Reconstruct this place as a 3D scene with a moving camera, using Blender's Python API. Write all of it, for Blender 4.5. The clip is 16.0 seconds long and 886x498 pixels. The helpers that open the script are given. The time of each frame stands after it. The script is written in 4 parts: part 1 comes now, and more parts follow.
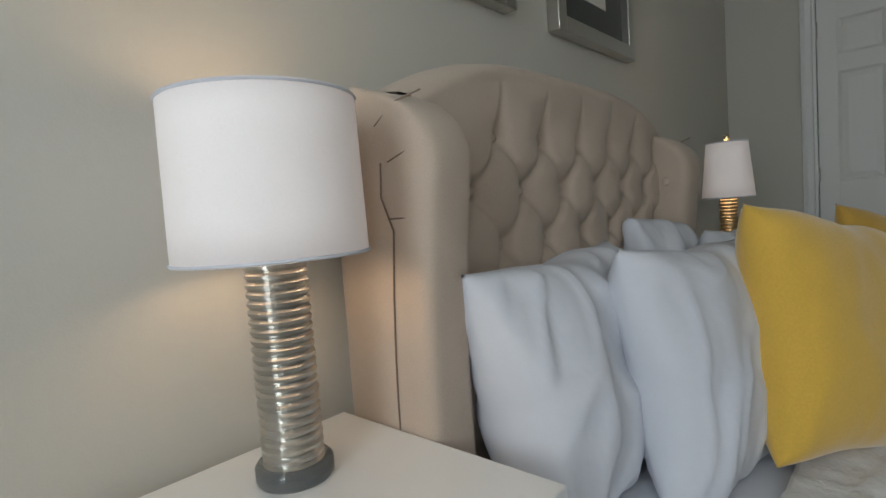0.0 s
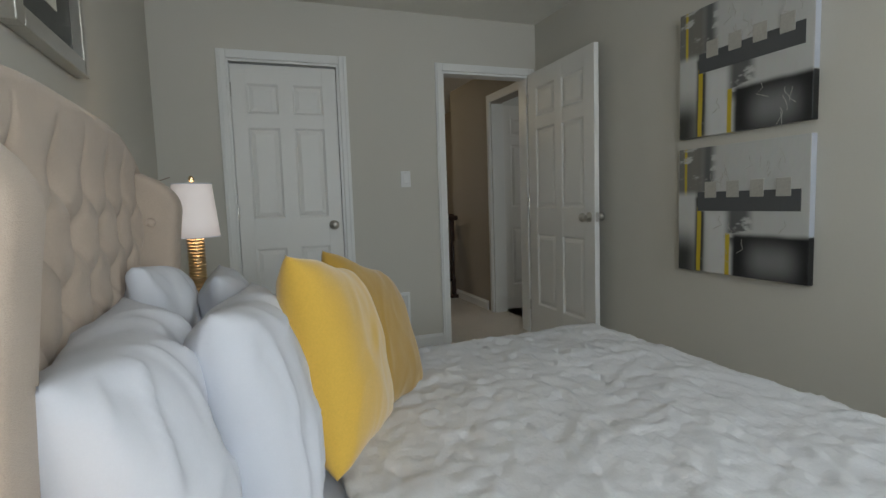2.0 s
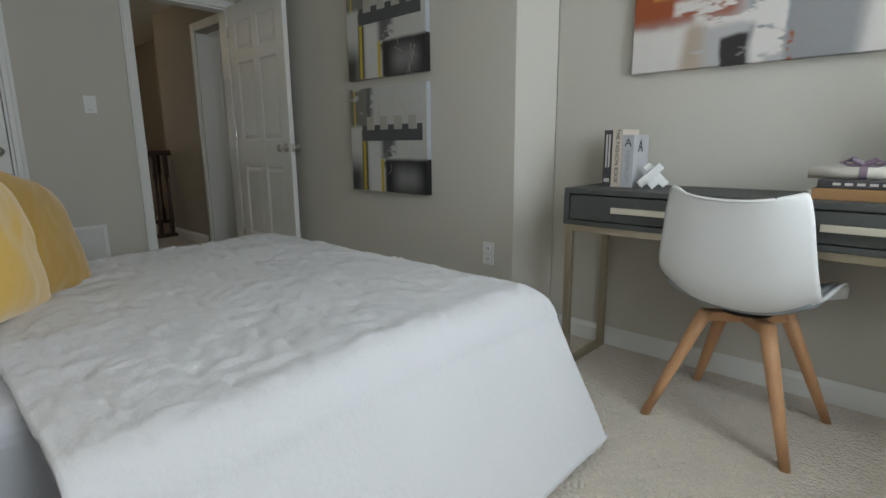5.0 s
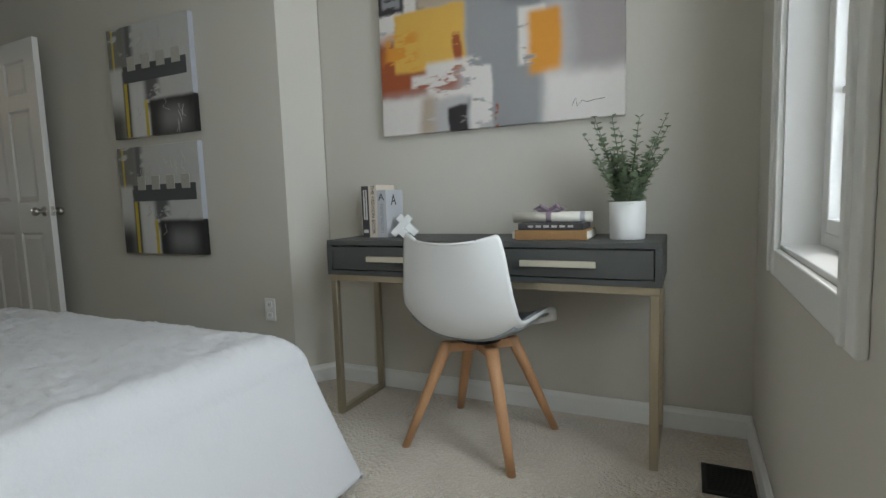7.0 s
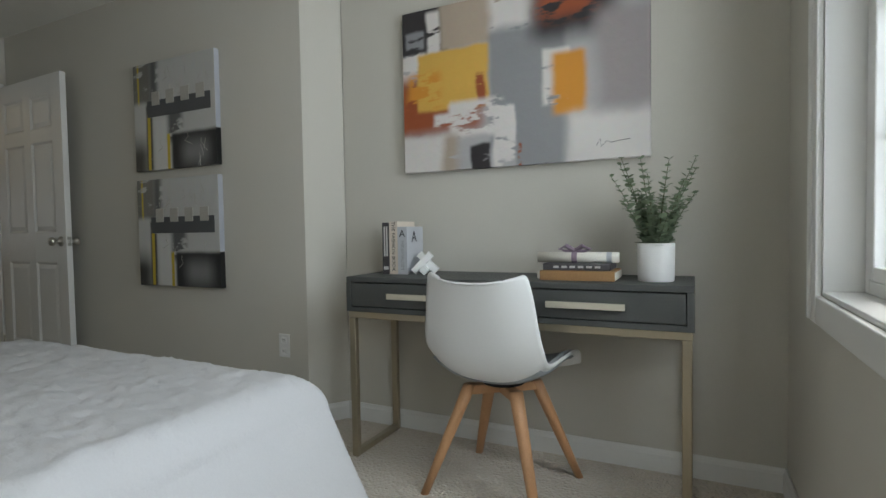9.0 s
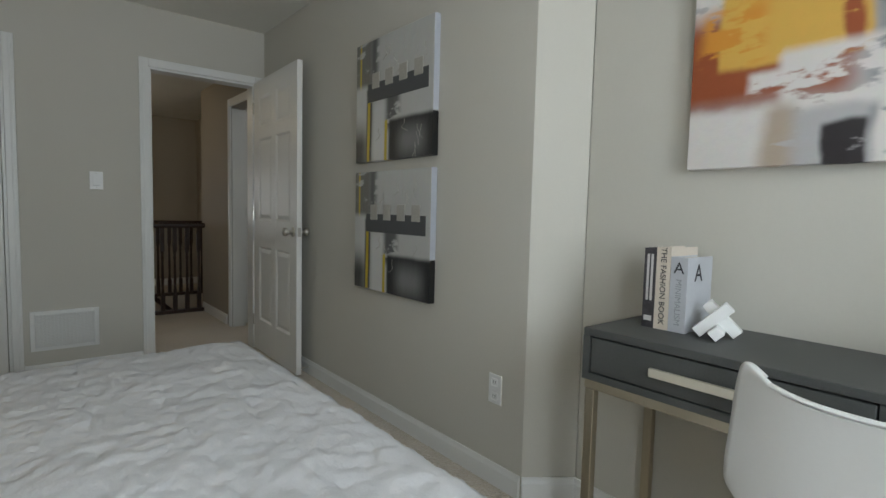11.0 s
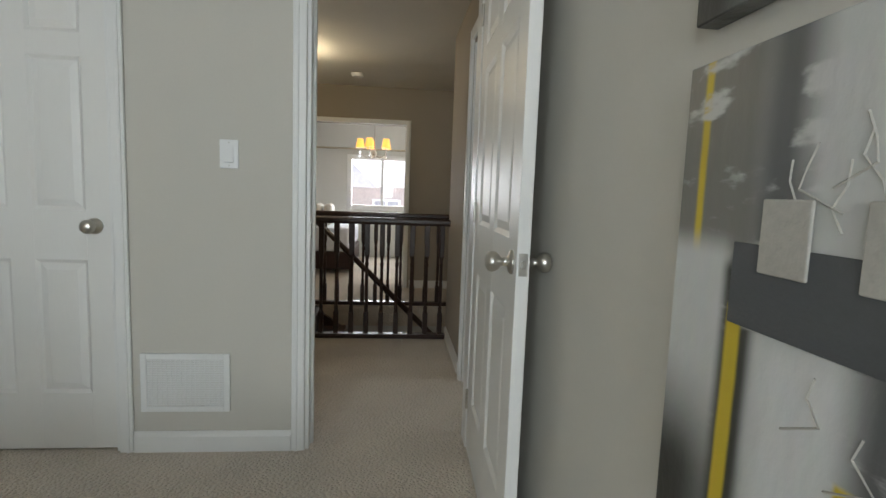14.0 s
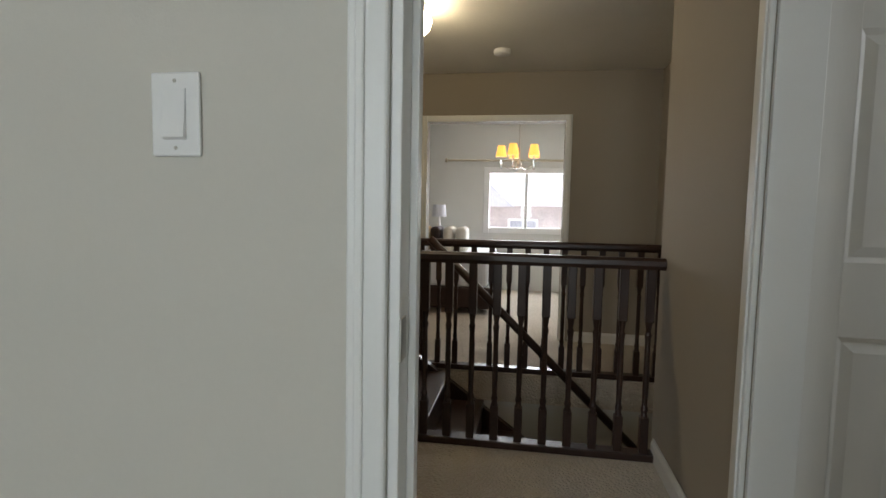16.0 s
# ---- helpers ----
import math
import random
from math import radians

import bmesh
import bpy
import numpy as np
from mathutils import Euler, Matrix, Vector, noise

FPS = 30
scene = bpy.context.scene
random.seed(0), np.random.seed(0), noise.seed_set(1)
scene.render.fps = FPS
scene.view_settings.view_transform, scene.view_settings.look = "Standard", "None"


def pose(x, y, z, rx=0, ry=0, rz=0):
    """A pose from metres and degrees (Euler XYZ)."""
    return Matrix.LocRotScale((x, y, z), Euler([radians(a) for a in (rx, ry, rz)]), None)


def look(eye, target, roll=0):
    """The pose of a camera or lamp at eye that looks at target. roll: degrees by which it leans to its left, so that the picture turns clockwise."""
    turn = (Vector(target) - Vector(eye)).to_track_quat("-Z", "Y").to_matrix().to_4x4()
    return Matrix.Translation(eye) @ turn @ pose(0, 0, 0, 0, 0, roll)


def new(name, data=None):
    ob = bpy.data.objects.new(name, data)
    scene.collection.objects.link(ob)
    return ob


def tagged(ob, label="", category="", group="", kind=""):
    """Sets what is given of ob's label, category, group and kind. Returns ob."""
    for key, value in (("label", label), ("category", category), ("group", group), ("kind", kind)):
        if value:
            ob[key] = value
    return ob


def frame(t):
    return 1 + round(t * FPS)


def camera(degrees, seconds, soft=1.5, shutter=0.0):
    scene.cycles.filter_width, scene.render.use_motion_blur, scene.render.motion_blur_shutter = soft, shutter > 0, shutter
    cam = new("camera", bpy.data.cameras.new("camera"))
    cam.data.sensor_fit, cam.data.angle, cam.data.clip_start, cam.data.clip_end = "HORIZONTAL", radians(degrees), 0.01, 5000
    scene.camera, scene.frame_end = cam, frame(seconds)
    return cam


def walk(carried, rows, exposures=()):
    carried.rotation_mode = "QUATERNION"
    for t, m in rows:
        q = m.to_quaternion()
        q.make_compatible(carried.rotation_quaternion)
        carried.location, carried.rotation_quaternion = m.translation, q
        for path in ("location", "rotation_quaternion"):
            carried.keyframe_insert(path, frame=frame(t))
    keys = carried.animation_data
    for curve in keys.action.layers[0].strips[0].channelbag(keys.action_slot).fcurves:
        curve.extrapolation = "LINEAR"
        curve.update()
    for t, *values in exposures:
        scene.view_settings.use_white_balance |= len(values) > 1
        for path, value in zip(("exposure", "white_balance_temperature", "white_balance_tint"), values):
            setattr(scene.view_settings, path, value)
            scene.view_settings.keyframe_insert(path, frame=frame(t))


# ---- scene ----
EXPO = ((0, 0.25), (1, 0.42), (1.5, 0.65), (2, 0.75), (3, 0.7), (6, 0.5), (7, 0.42), (8, 0.18), (10.5, 0.72), (11, 0.72), (12, 1.1), (12.5, 1.2), (14, 1.5), (14.5, 1.5), (16, 1.5))
cam = camera(81.2, 16.0)
PATH = [
    (0, (-3.633, 1.878, 1.006), (-2.153, 3.215, 0.861), -4.3),
    (0.5, (-3.578, 1.991, 1.024), (-1.817, 2.929, 0.882), -4.2),
    (1, (-3.525, 2.097, 1.039), (-1.556, 2.415, 0.896), -4.0),
    (1.5, (-3.534, 2.165, 1.067), (-1.554, 1.933, 0.906), -3.6),
    (2, (-3.651, 2.19, 1.082), (-1.785, 1.494, 0.902), -1.9),
    (2.5, (-3.783, 2.239, 1.1), (-2.025, 1.326, 0.829), -1.1),
    (3, (-3.868, 2.259, 1.094), (-2.141, 1.336, 0.687), -1.0),
    (3.2, (-3.882, 2.299, 1.132), (-2.19, 1.327, 0.692), -0.9),
    (5.3, (-4.349, 2.121, 0.952), (-3.091, 0.612, 0.581), -0.7),
    (5.5, (-4.396, 2.108, 0.946), (-3.195, 0.549, 0.589), -0.9),
    (6, (-4.493, 2.063, 0.942), (-3.416, 0.41, 0.619), -1.3),
    (6.5, (-4.553, 2.047, 0.948), (-3.581, 0.32, 0.685), -1.5),
    (7, (-4.612, 2.045, 0.962), (-3.753, 0.25, 0.762), -1.9),
    (7.5, (-4.614, 2.053, 0.971), (-3.819, 0.222, 0.841), -2.0),
    (8, (-4.599, 2.077, 0.98), (-3.815, 0.24, 0.881), -2.3),
    (8.2, (-4.599, 2.073, 0.978), (-3.796, 0.243, 0.888), -2.0),
    (10.3, (-4.286, 1.781, 1.057), (-2.987, 0.263, 0.96), 0.9),
    (10.5, (-4.243, 1.661, 1.112), (-2.815, 0.268, 0.973), 0.8),
    (11, (-4.061, 1.48, 1.114), (-2.514, 0.221, 0.968), 1.4),
    (11.5, (-3.829, 1.275, 1.12), (-2.234, 0.077, 0.976), 1.6),
    (12, (-3.578, 1.06, 1.111), (-1.895, -0.009, 0.959), 2.1),
    (12.5, (-3.319, 0.834, 1.118), (-1.521, -0.026, 0.948), 2.8),
    (13, (-2.955, 0.654, 1.124), (-1.05, 0.082, 0.918), 2.7),
    (13.5, (-2.604, 0.53, 1.12), (-0.643, 0.201, 0.902), 2.2),
    (14, (-2.193, 0.435, 1.134), (-0.215, 0.241, 0.918), 2.1),
    (14.5, (-1.784, 0.447, 1.139), (0.2, 0.304, 0.932), 1.2),
    (15, (-1.333, 0.471, 1.13), (0.656, 0.365, 0.947), 0.8),
    (15.5, (-1.021, 0.474, 1.121), (0.972, 0.504, 0.955), 0.7),
    (16, (-0.669, 0.614, 1.135), (1.299, 0.931, 0.977), 1.1),
]
walk(cam, [(t, look(e, g, r)) for t, e, g, r in PATH], EXPO)

# world and lights
world = bpy.data.worlds.new("sky")
scene.world = world
world.use_nodes = True
_bg = world.node_tree.nodes["Background"]
_sky = world.node_tree.nodes.new("ShaderNodeTexSky")
_sky.sky_type, _sky.sun_disc = "NISHITA", False
_sky.sun_elevation, _sky.sun_rotation = radians(50), radians(200)
_sky.air_density, _sky.dust_density = 1.0, 4.0
world.node_tree.links.new(_sky.outputs[0], _bg.inputs[0])
_bg.inputs[1].default_value = 0.15


def lamp(name, kind, m, energy, color, **more):
    data = bpy.data.lights.new(name, kind)
    data.energy, data.color = energy, color
    if kind == "AREA":
        data.shape, data.size, data.size_y = "RECTANGLE", more["w"], more["h"]
    elif kind == "SUN":
        data.angle = radians(more["angle"])
    else:
        data.shadow_soft_size = more["r"]
    ob = new(name, data)
    ob.matrix_world = m
    return ob


lamp("sun", "SUN", look((0, 0, 9), (3.0, 5.0, 0)), 1.5, (1, 0.97, 0.93), angle=12)
# daylight in the bedroom windows and the master bedroom window, then a bathroom fill
WIN = [(0.38, 1.09), (1.49, 2.20)]
for wy0, wy1 in WIN:
    lamp("window_daylight", "AREA", look((-5.0, (wy0 + wy1) / 2, 1.5), (0, (wy0 + wy1) / 2 + 0.2, 1.2)), 18, (0.84, 0.94, 1.0), w=0.70, h=1.36)
lamp("window_daylight", "AREA", look((6.66, 0.63, 1.25), (3, 0.63, 1.1)), 17, (0.92, 0.96, 1.0), w=1.05, h=0.78)
# unseen fill lamp, added to brighten the open bathroom door leaf; no window there
lamp("bathroom_fill", "AREA", look((0.5, -1.55, 1.6), (0.6, 0, 1.1)), 2.5, (0.92, 0.96, 1.0), w=0.6, h=0.8)
lamp("bedside_bulb", "POINT", pose(-3.262, 2.525, 1.06), 0.9, (1, 0.72, 0.45), r=0.05)
lamp("bedside_bulb", "POINT", pose(-1.41, 2.39, 1.08), 0.7, (1, 0.72, 0.45), r=0.05)
lamp("hall_bulb", "POINT", pose(2.25, 1.28, 2.16), 0.8, (1, 0.78, 0.5), r=0.05)


# materials
def mat(name, color, rough=0.6, metal=0.0, var=0.06, scale=6.0, fine=120.0, bump=0.0, bscale=300.0, sheen=0.0, spec=0.5, stretch=(1, 1, 1), wave=None):
    m = bpy.data.materials.new(name)
    m.use_nodes = True
    nt = m.node_tree
    n, l = nt.nodes, nt.links
    b = n["Principled BSDF"]
    tc, mp = n.new("ShaderNodeTexCoord"), n.new("ShaderNodeMapping")
    mp.inputs["Scale"].default_value = stretch
    l.new(tc.outputs["Object"], mp.inputs[0])
    big, small = n.new("ShaderNodeTexNoise"), n.new("ShaderNodeTexNoise")
    big.inputs["Scale"].default_value, small.inputs["Scale"].default_value = scale, fine
    big.inputs["Detail"].default_value = small.inputs["Detail"].default_value = 4
    l.new(mp.outputs[0], big.inputs[0]), l.new(mp.outputs[0], small.inputs[0])
    add = n.new("ShaderNodeMath")
    add.operation = "ADD"
    l.new(big.outputs[0], add.inputs[0]), l.new(small.outputs[0], add.inputs[1])
    ramp = n.new("ShaderNodeMapRange")
    ramp.inputs[1].default_value, ramp.inputs[2].default_value = 0.6, 1.4
    ramp.inputs[3].default_value, ramp.inputs[4].default_value = 1 - var, 1 + var
    l.new(add.outputs[0], ramp.inputs[0])
    mul = n.new("ShaderNodeVectorMath")
    mul.operation = "SCALE"
    mul.inputs[0].default_value = color
    l.new(ramp.outputs[0], mul.inputs[3])
    l.new(mul.outputs[0], b.inputs["Base Color"])
    b.inputs["Roughness"].default_value, b.inputs["Metallic"].default_value = rough, metal
    b.inputs["Specular IOR Level"].default_value = spec
    b.inputs["Sheen Weight"].default_value = sheen
    if bump:
        t = n.new("ShaderNodeTexWave" if wave else "ShaderNodeTexNoise")
        t.inputs["Scale"].default_value = bscale
        if wave:
            t.inputs["Distortion"].default_value = wave
        l.new(mp.outputs[0], t.inputs["Vector"])
        bp = n.new("ShaderNodeBump")
        bp.inputs["Strength"].default_value, bp.inputs["Distance"].default_value = bump, 0.004
        l.new(t.outputs["Fac"], bp.inputs["Height"])
        l.new(bp.outputs[0], b.inputs["Normal"])
    return m


def glow(name, color, strength, base=(0.9, 0.88, 0.85)):
    m = mat(name, base, 0.8, var=0.03, fine=400)
    b = m.node_tree.nodes["Principled BSDF"]
    b.inputs["Emission Color"].default_value = (*color, 1)
    b.inputs["Emission Strength"].default_value = strength
    return m


def carpet_mat():
    m = mat("carpet", (0.62, 0.55, 0.46), 0.95, var=0.12, scale=3, fine=160, bump=0.9, bscale=130, sheen=0.3, spec=0.1)
    nt = m.node_tree
    v = nt.nodes.new("ShaderNodeTexVoronoi")
    v.inputs["Scale"].default_value = 75
    tc = nt.nodes["Texture Coordinate"]
    nt.links.new(tc.outputs["Object"], v.inputs["Vector"])
    bump = nt.nodes["Bump"]
    bump.inputs["Distance"].default_value = 0.012
    bump.invert = True
    nt.links.new(v.outputs["Distance"], bump.inputs["Height"])
    return m


WALL = mat("greige_wall_paint", (0.60, 0.575, 0.515), 0.75, var=0.015, scale=2, fine=90, bump=0.06, bscale=220)
# the hall's dimness is put into this colour, lowered to render darker
HALLWALL = mat("darkened_tan_hall_wall", (0.35, 0.31, 0.255), 0.75, var=0.015, scale=2, fine=90, bump=0.06, bscale=220)
MASTERWALL = mat("cream_wall_paint", (0.66, 0.66, 0.62), 0.75, var=0.015, scale=2, bump=0.05, bscale=220)
CEIL = mat("ceiling_paint", (0.78, 0.76, 0.70), 0.9, var=0.03, scale=5, fine=60, bump=0.3, bscale=90)
TRIM = mat("white_trim_paint", (0.80, 0.80, 0.78), 0.38, var=0.012, scale=3, bump=0.03, bscale=60)
DOORP = mat("white_door_paint", (0.80, 0.79, 0.76), 0.42, var=0.012, scale=3, bump=0.05, bscale=180, stretch=(1, 1, 0.15))
CARPET = carpet_mat()
LINEN = mat("beige_linen", (0.52, 0.42, 0.335), 0.9, var=0.09, scale=8, fine=350, bump=0.35, bscale=650, sheen=0.2, spec=0.15)
SEAM = mat("dark_seam", (0.22, 0.16, 0.12), 0.9, var=0.05)
COTTON = mat("white_cotton", (0.66, 0.67, 0.715), 0.85, var=0.02, scale=7, fine=300, bump=0.55, bscale=17, spec=0.2)
SHEET = mat("white_sheet", (0.66, 0.67, 0.71), 0.85, var=0.02, scale=7, fine=300, bump=0.3, bscale=24, spec=0.2)
QUILT = mat("white_quilted_cover", (0.68, 0.68, 0.695), 0.85, var=0.03, scale=4, fine=200, bump=0.55, bscale=75, spec=0.15)
MUSTARD = mat("mustard_velvet", (0.72, 0.44, 0.07), 0.8, var=0.08, scale=6, fine=200, bump=0.15, bscale=30, sheen=0.6, spec=0.2)
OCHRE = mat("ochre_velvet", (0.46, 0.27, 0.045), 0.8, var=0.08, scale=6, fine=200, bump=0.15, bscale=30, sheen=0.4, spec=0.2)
NICKEL = mat("brushed_nickel", (0.55, 0.53, 0.49), 0.28, metal=1.0, var=0.05, bump=0.05, bscale=400)
BRASS = mat("antique_gold_metal", (0.55, 0.42, 0.24), 0.3, metal=1.0, var=0.06)
CHAMP = mat("champagne_metal", (0.50, 0.44, 0.33), 0.38, metal=0.9, var=0.05, bump=0.05, bscale=300, stretch=(1, 1, 0.05))
HANDLE = mat("pale_gold_handle", (0.74, 0.69, 0.58), 0.42, metal=0.6, var=0.03)
GLASSY = mat("clear_acrylic", (0.75, 0.78, 0.78), 0.08, var=0.01)
GLASSY.node_tree.nodes["Principled BSDF"].inputs["Transmission Weight"].default_value = 0.85
DESK = mat("charcoal_textured_wood", (0.075, 0.078, 0.075), 0.55, var=0.18, scale=5, fine=220, bump=0.35, bscale=380)
GAP = mat("dark_shadow_gap", (0.02, 0.02, 0.02), 0.8, var=0.05)
PLASTIC = mat("white_plastic", (0.80, 0.80, 0.79), 0.33, var=0.012, scale=3)
PADGREY = mat("grey_seat_pad", (0.30, 0.32, 0.33), 0.7, var=0.05, bump=0.2, bscale=300)
BEECH = mat("beech_wood", (0.55, 0.30, 0.15), 0.45, var=0.14, scale=4, fine=60, bump=0.08, bscale=90, stretch=(6, 6, 0.5))
DARKWOOD = mat("dark_stained_wood", (0.035, 0.016, 0.011), 0.32, var=0.3, scale=6, fine=80, bump=0.1, bscale=120, stretch=(5, 5, 0.6))
LEAF = mat("eucalyptus_leaf", (0.21, 0.27, 0.17), 0.6, var=0.3, scale=30, fine=100)
STEM = mat("green_stem", (0.12, 0.14, 0.07), 0.7)
CERAMIC = mat("white_ceramic", (0.82, 0.82, 0.81), 0.35, var=0.012)
PAPER = mat("cream_paper", (0.72, 0.69, 0.62), 0.85, var=0.06, fine=400)
BLACK = mat("black_paint", (0.012, 0.012, 0.012), 0.35, var=0.2)
SOIL = mat("dark_soil", (0.03, 0.025, 0.02), 0.95, var=0.4, bump=0.8, bscale=120)
SHADE = glow("lit_lamp_shade", (1.0, 0.80, 0.72), 0.11, (0.86, 0.83, 0.82))
BRASSGLOW = glow("amber_lamp_shade", (1.0, 0.42, 0.06), 0.55, (0.75, 0.5, 0.2))
GLOBE = glow("lit_globe", (1.0, 0.83, 0.55), 9.0)
DARKVENT = mat("dark_metal_register", (0.012, 0.011, 0.011), 0.5, var=0.1)
BRICK = mat("pale_brick", (0.46, 0.40, 0.37), 0.85, var=0.2, scale=1.5, fine=12, bump=0.4, bscale=14)
ROOF = mat("grey_shingle", (0.36, 0.36, 0.38), 0.9, var=0.2, scale=1.0, fine=14, bump=0.4, bscale=12)
SNOW = mat("snow", (0.85, 0.86, 0.88), 0.9, var=0.03, bump=0.2, bscale=3)


def glass_mat():
    m = bpy.data.materials.new("window_glass")
    m.use_nodes = True
    n, l = m.node_tree.nodes, m.node_tree.links
    n.remove(n["Principled BSDF"])
    tr, gl, mix, fr = n.new("ShaderNodeBsdfTransparent"), n.new("ShaderNodeBsdfGlossy"), n.new("ShaderNodeMixShader"), n.new("ShaderNodeFresnel")
    gl.inputs["Roughness"].default_value = 0.02
    l.new(fr.outputs[0], mix.inputs[0]), l.new(tr.outputs[0], mix.inputs[1]), l.new(gl.outputs[0], mix.inputs[2])
    l.new(mix.outputs[0], n["Material Output"].inputs[0])
    return m


GLASS = glass_mat()


# builders
def link(name, bm, material, smooth=False):
    me = bpy.data.meshes.new(name)
    bmesh.ops.recalc_face_normals(bm, faces=bm.faces)
    bm.to_mesh(me)
    bm.free()
    if smooth:
        for p in me.polygons:
            p.use_smooth = True
    me.materials.append(material)
    return new(name, me)


def part(name, bm, material, parent, label="", smooth=False):
    ob = link(name, bm, material, smooth)
    ob.parent = parent
    return tagged(ob, label)


def thing(name, label, category, m=None, group=""):
    ob = new(name)
    ob.empty_display_size = 0.1
    if m is not None:
        ob.matrix_world = m
    return tagged(ob, label, category, group)


def box(x0, x1, y0, y1, z0, z1, bevel=0.0, seg=2, bm=None):
    own = bmesh.new()
    bmesh.ops.create_cube(own, size=1)
    for v in own.verts:
        v.co = Vector(((x0, x1)[v.co.x > 0], (y0, y1)[v.co.y > 0], (z0, z1)[v.co.z > 0]))
    if bevel:
        bmesh.ops.bevel(own, geom=own.edges[:], offset=bevel, segments=seg, affect="EDGES", profile=0.5)
    return merged(bm, own)


def merged(bm, own):
    if bm is None:
        return own
    me = bpy.data.meshes.new("tmp")
    own.to_mesh(me)
    own.free()
    bm.from_mesh(me)
    bpy.data.meshes.remove(me)
    return bm


def lathe(prof, seg=24, bm=None, m=None):
    """Turned shape about z from (radius, height) pairs."""
    own = bmesh.new()
    rings = []
    for r, z in prof:
        rings.append([own.verts.new((max(r, 0.0004) * math.cos(2 * math.pi * i / seg), max(r, 0.0004) * math.sin(2 * math.pi * i / seg), z)) for i in range(seg)])
    for a, b in zip(rings, rings[1:]):
        for i in range(seg):
            own.faces.new((a[i], a[(i + 1) % seg], b[(i + 1) % seg], b[i]))
    own.faces.new(rings[0][::-1]), own.faces.new(rings[-1])
    if m is not None:
        own.transform(m)
    return merged(bm, own)


def tube(points, r, seg=8, bm=None):
    own = bmesh.new()
    rings = []
    pts = [Vector(p) for p in points]
    for i, p in enumerate(pts):
        d = (pts[min(i + 1, len(pts) - 1)] - pts[max(i - 1, 0)]).normalized()
        up = Vector((0, 0, 1)) if abs(d.z) < 0.9 else Vector((0, 1, 0))
        a = d.cross(up).normalized()
        b = d.cross(a)
        rr = r[i] if isinstance(r, (list, tuple)) else r
        rings.append([own.verts.new(p + rr * (a * math.cos(2 * math.pi * k / seg) + b * math.sin(2 * math.pi * k / seg))) for k in range(seg)])
    for a, b in zip(rings, rings[1:]):
        for i in range(seg):
            own.faces.new((a[i], a[(i + 1) % seg], b[(i + 1) % seg], b[i]))
    own.faces.new(rings[0][::-1]), own.faces.new(rings[-1])
    return merged(bm, own)


def prism(outline, axis, lo, hi, bevel=0.0, seg=3, bm=None):
    """A flat outline pushed along an axis; outline holds the two other coordinates in order."""
    own = bmesh.new()
    def at(p, h):
        return {"x": (h, p[0], p[1]), "y": (p[0], h, p[1]), "z": (p[0], p[1], h)}[axis]
    a = [own.verts.new(at(p, lo)) for p in outline]
    b = [own.verts.new(at(p, hi)) for p in outline]
    fa, fb = own.faces.new(a[::-1]), own.faces.new(b)
    n = len(a)
    for i in range(n):
        own.faces.new((a[i], a[(i + 1) % n], b[(i + 1) % n], b[i]))
    if bevel:
        bmesh.ops.bevel(own, geom=list({e for f in (fa, fb) for e in f.edges}), offset=bevel, segments=seg, affect="EDGES", profile=0.5)
    return merged(bm, own)


def sheet(nu, nv, f, bm=None):
    own = bmesh.new()
    g = [[own.verts.new(f(i / nu, j / nv)) for j in range(nv + 1)] for i in range(nu + 1)]
    for i in range(nu):
        for j in range(nv):
            own.faces.new((g[i][j], g[i + 1][j], g[i + 1][j + 1], g[i][j + 1]))
    return merged(bm, own)


def text(name, body, size, m, material, parent):
    cu = bpy.data.curves.new(name, "FONT")
    cu.body, cu.size, cu.extrude = body, size, 0.0004
    cu.align_x, cu.align_y = "CENTER", "CENTER"
    tmp = bpy.data.objects.new(name, cu)
    me = bpy.data.meshes.new_from_object(tmp)
    bpy.data.objects.remove(tmp)
    me.materials.append(material)
    ob = new(name, me)
    ob.parent = parent
    ob.matrix_local = m
    return ob


def setting(name, bm, material, label, category):
    return tagged(link(name, bm, material), label, category, kind="structure")


# ---- structure ----
ZC, ZH = 2.44, 2.30


def wall_x(x0, x1, y0, y1, z1, holes, bm=None):
    """A wall across x between y0 and y1 with openings (ya, yb, za, zb)."""
    bm = bm or bmesh.new()
    y = y0
    for a, b, za, zb in sorted(holes):
        if a > y:
            box(x0, x1, y, a, 0, z1, bm=bm)
        if za > 0:
            box(x0, x1, a, b, 0, za, bm=bm)
        box(x0, x1, a, b, zb, z1, bm=bm)
        y = b
    box(x0, x1, y, y1, 0, z1, bm=bm)
    return bm


setting("floor", box(-5.0, 1.80, -0.35, 2.85, -0.2, 0.0), CARPET, "cream looped carpet over the bedroom and landing", "floor")
setting("floor_far", box(2.86, 6.8, -1.2, 2.6, -0.2, 0.0), CARPET, "cream carpet beyond the stairwell", "floor")
setting("ceiling", box(-5.0, 0.12, -0.35, 2.85, ZC, ZC + 0.1), CEIL, "off-white textured bedroom ceiling", "ceiling")
_b = box(0.12, 3.87, -0.56, 2.6, ZH, ZH + 0.1)
# unseen slab above the ceilings, added to keep sky light out
box(-0.0, 6.8, -2.0, 2.85, ZC + 0.12, ZC + 0.2, bm=_b)
setting("ceiling_hall", _b, CEIL, "tan-lit textured hall ceiling with an added slab above against sky light", "ceiling")
setting("ceiling_master", box(3.99, 6.8, -1.2, 2.6, ZH + 0.01, ZH + 0.1), CEIL, "white ceiling of the far bedroom", "ceiling")
setting("wall_headboard", box(-5.0, 0.12, 2.70, 2.85, 0, ZC), WALL, "plain greige painted wall behind the bed", "wall")
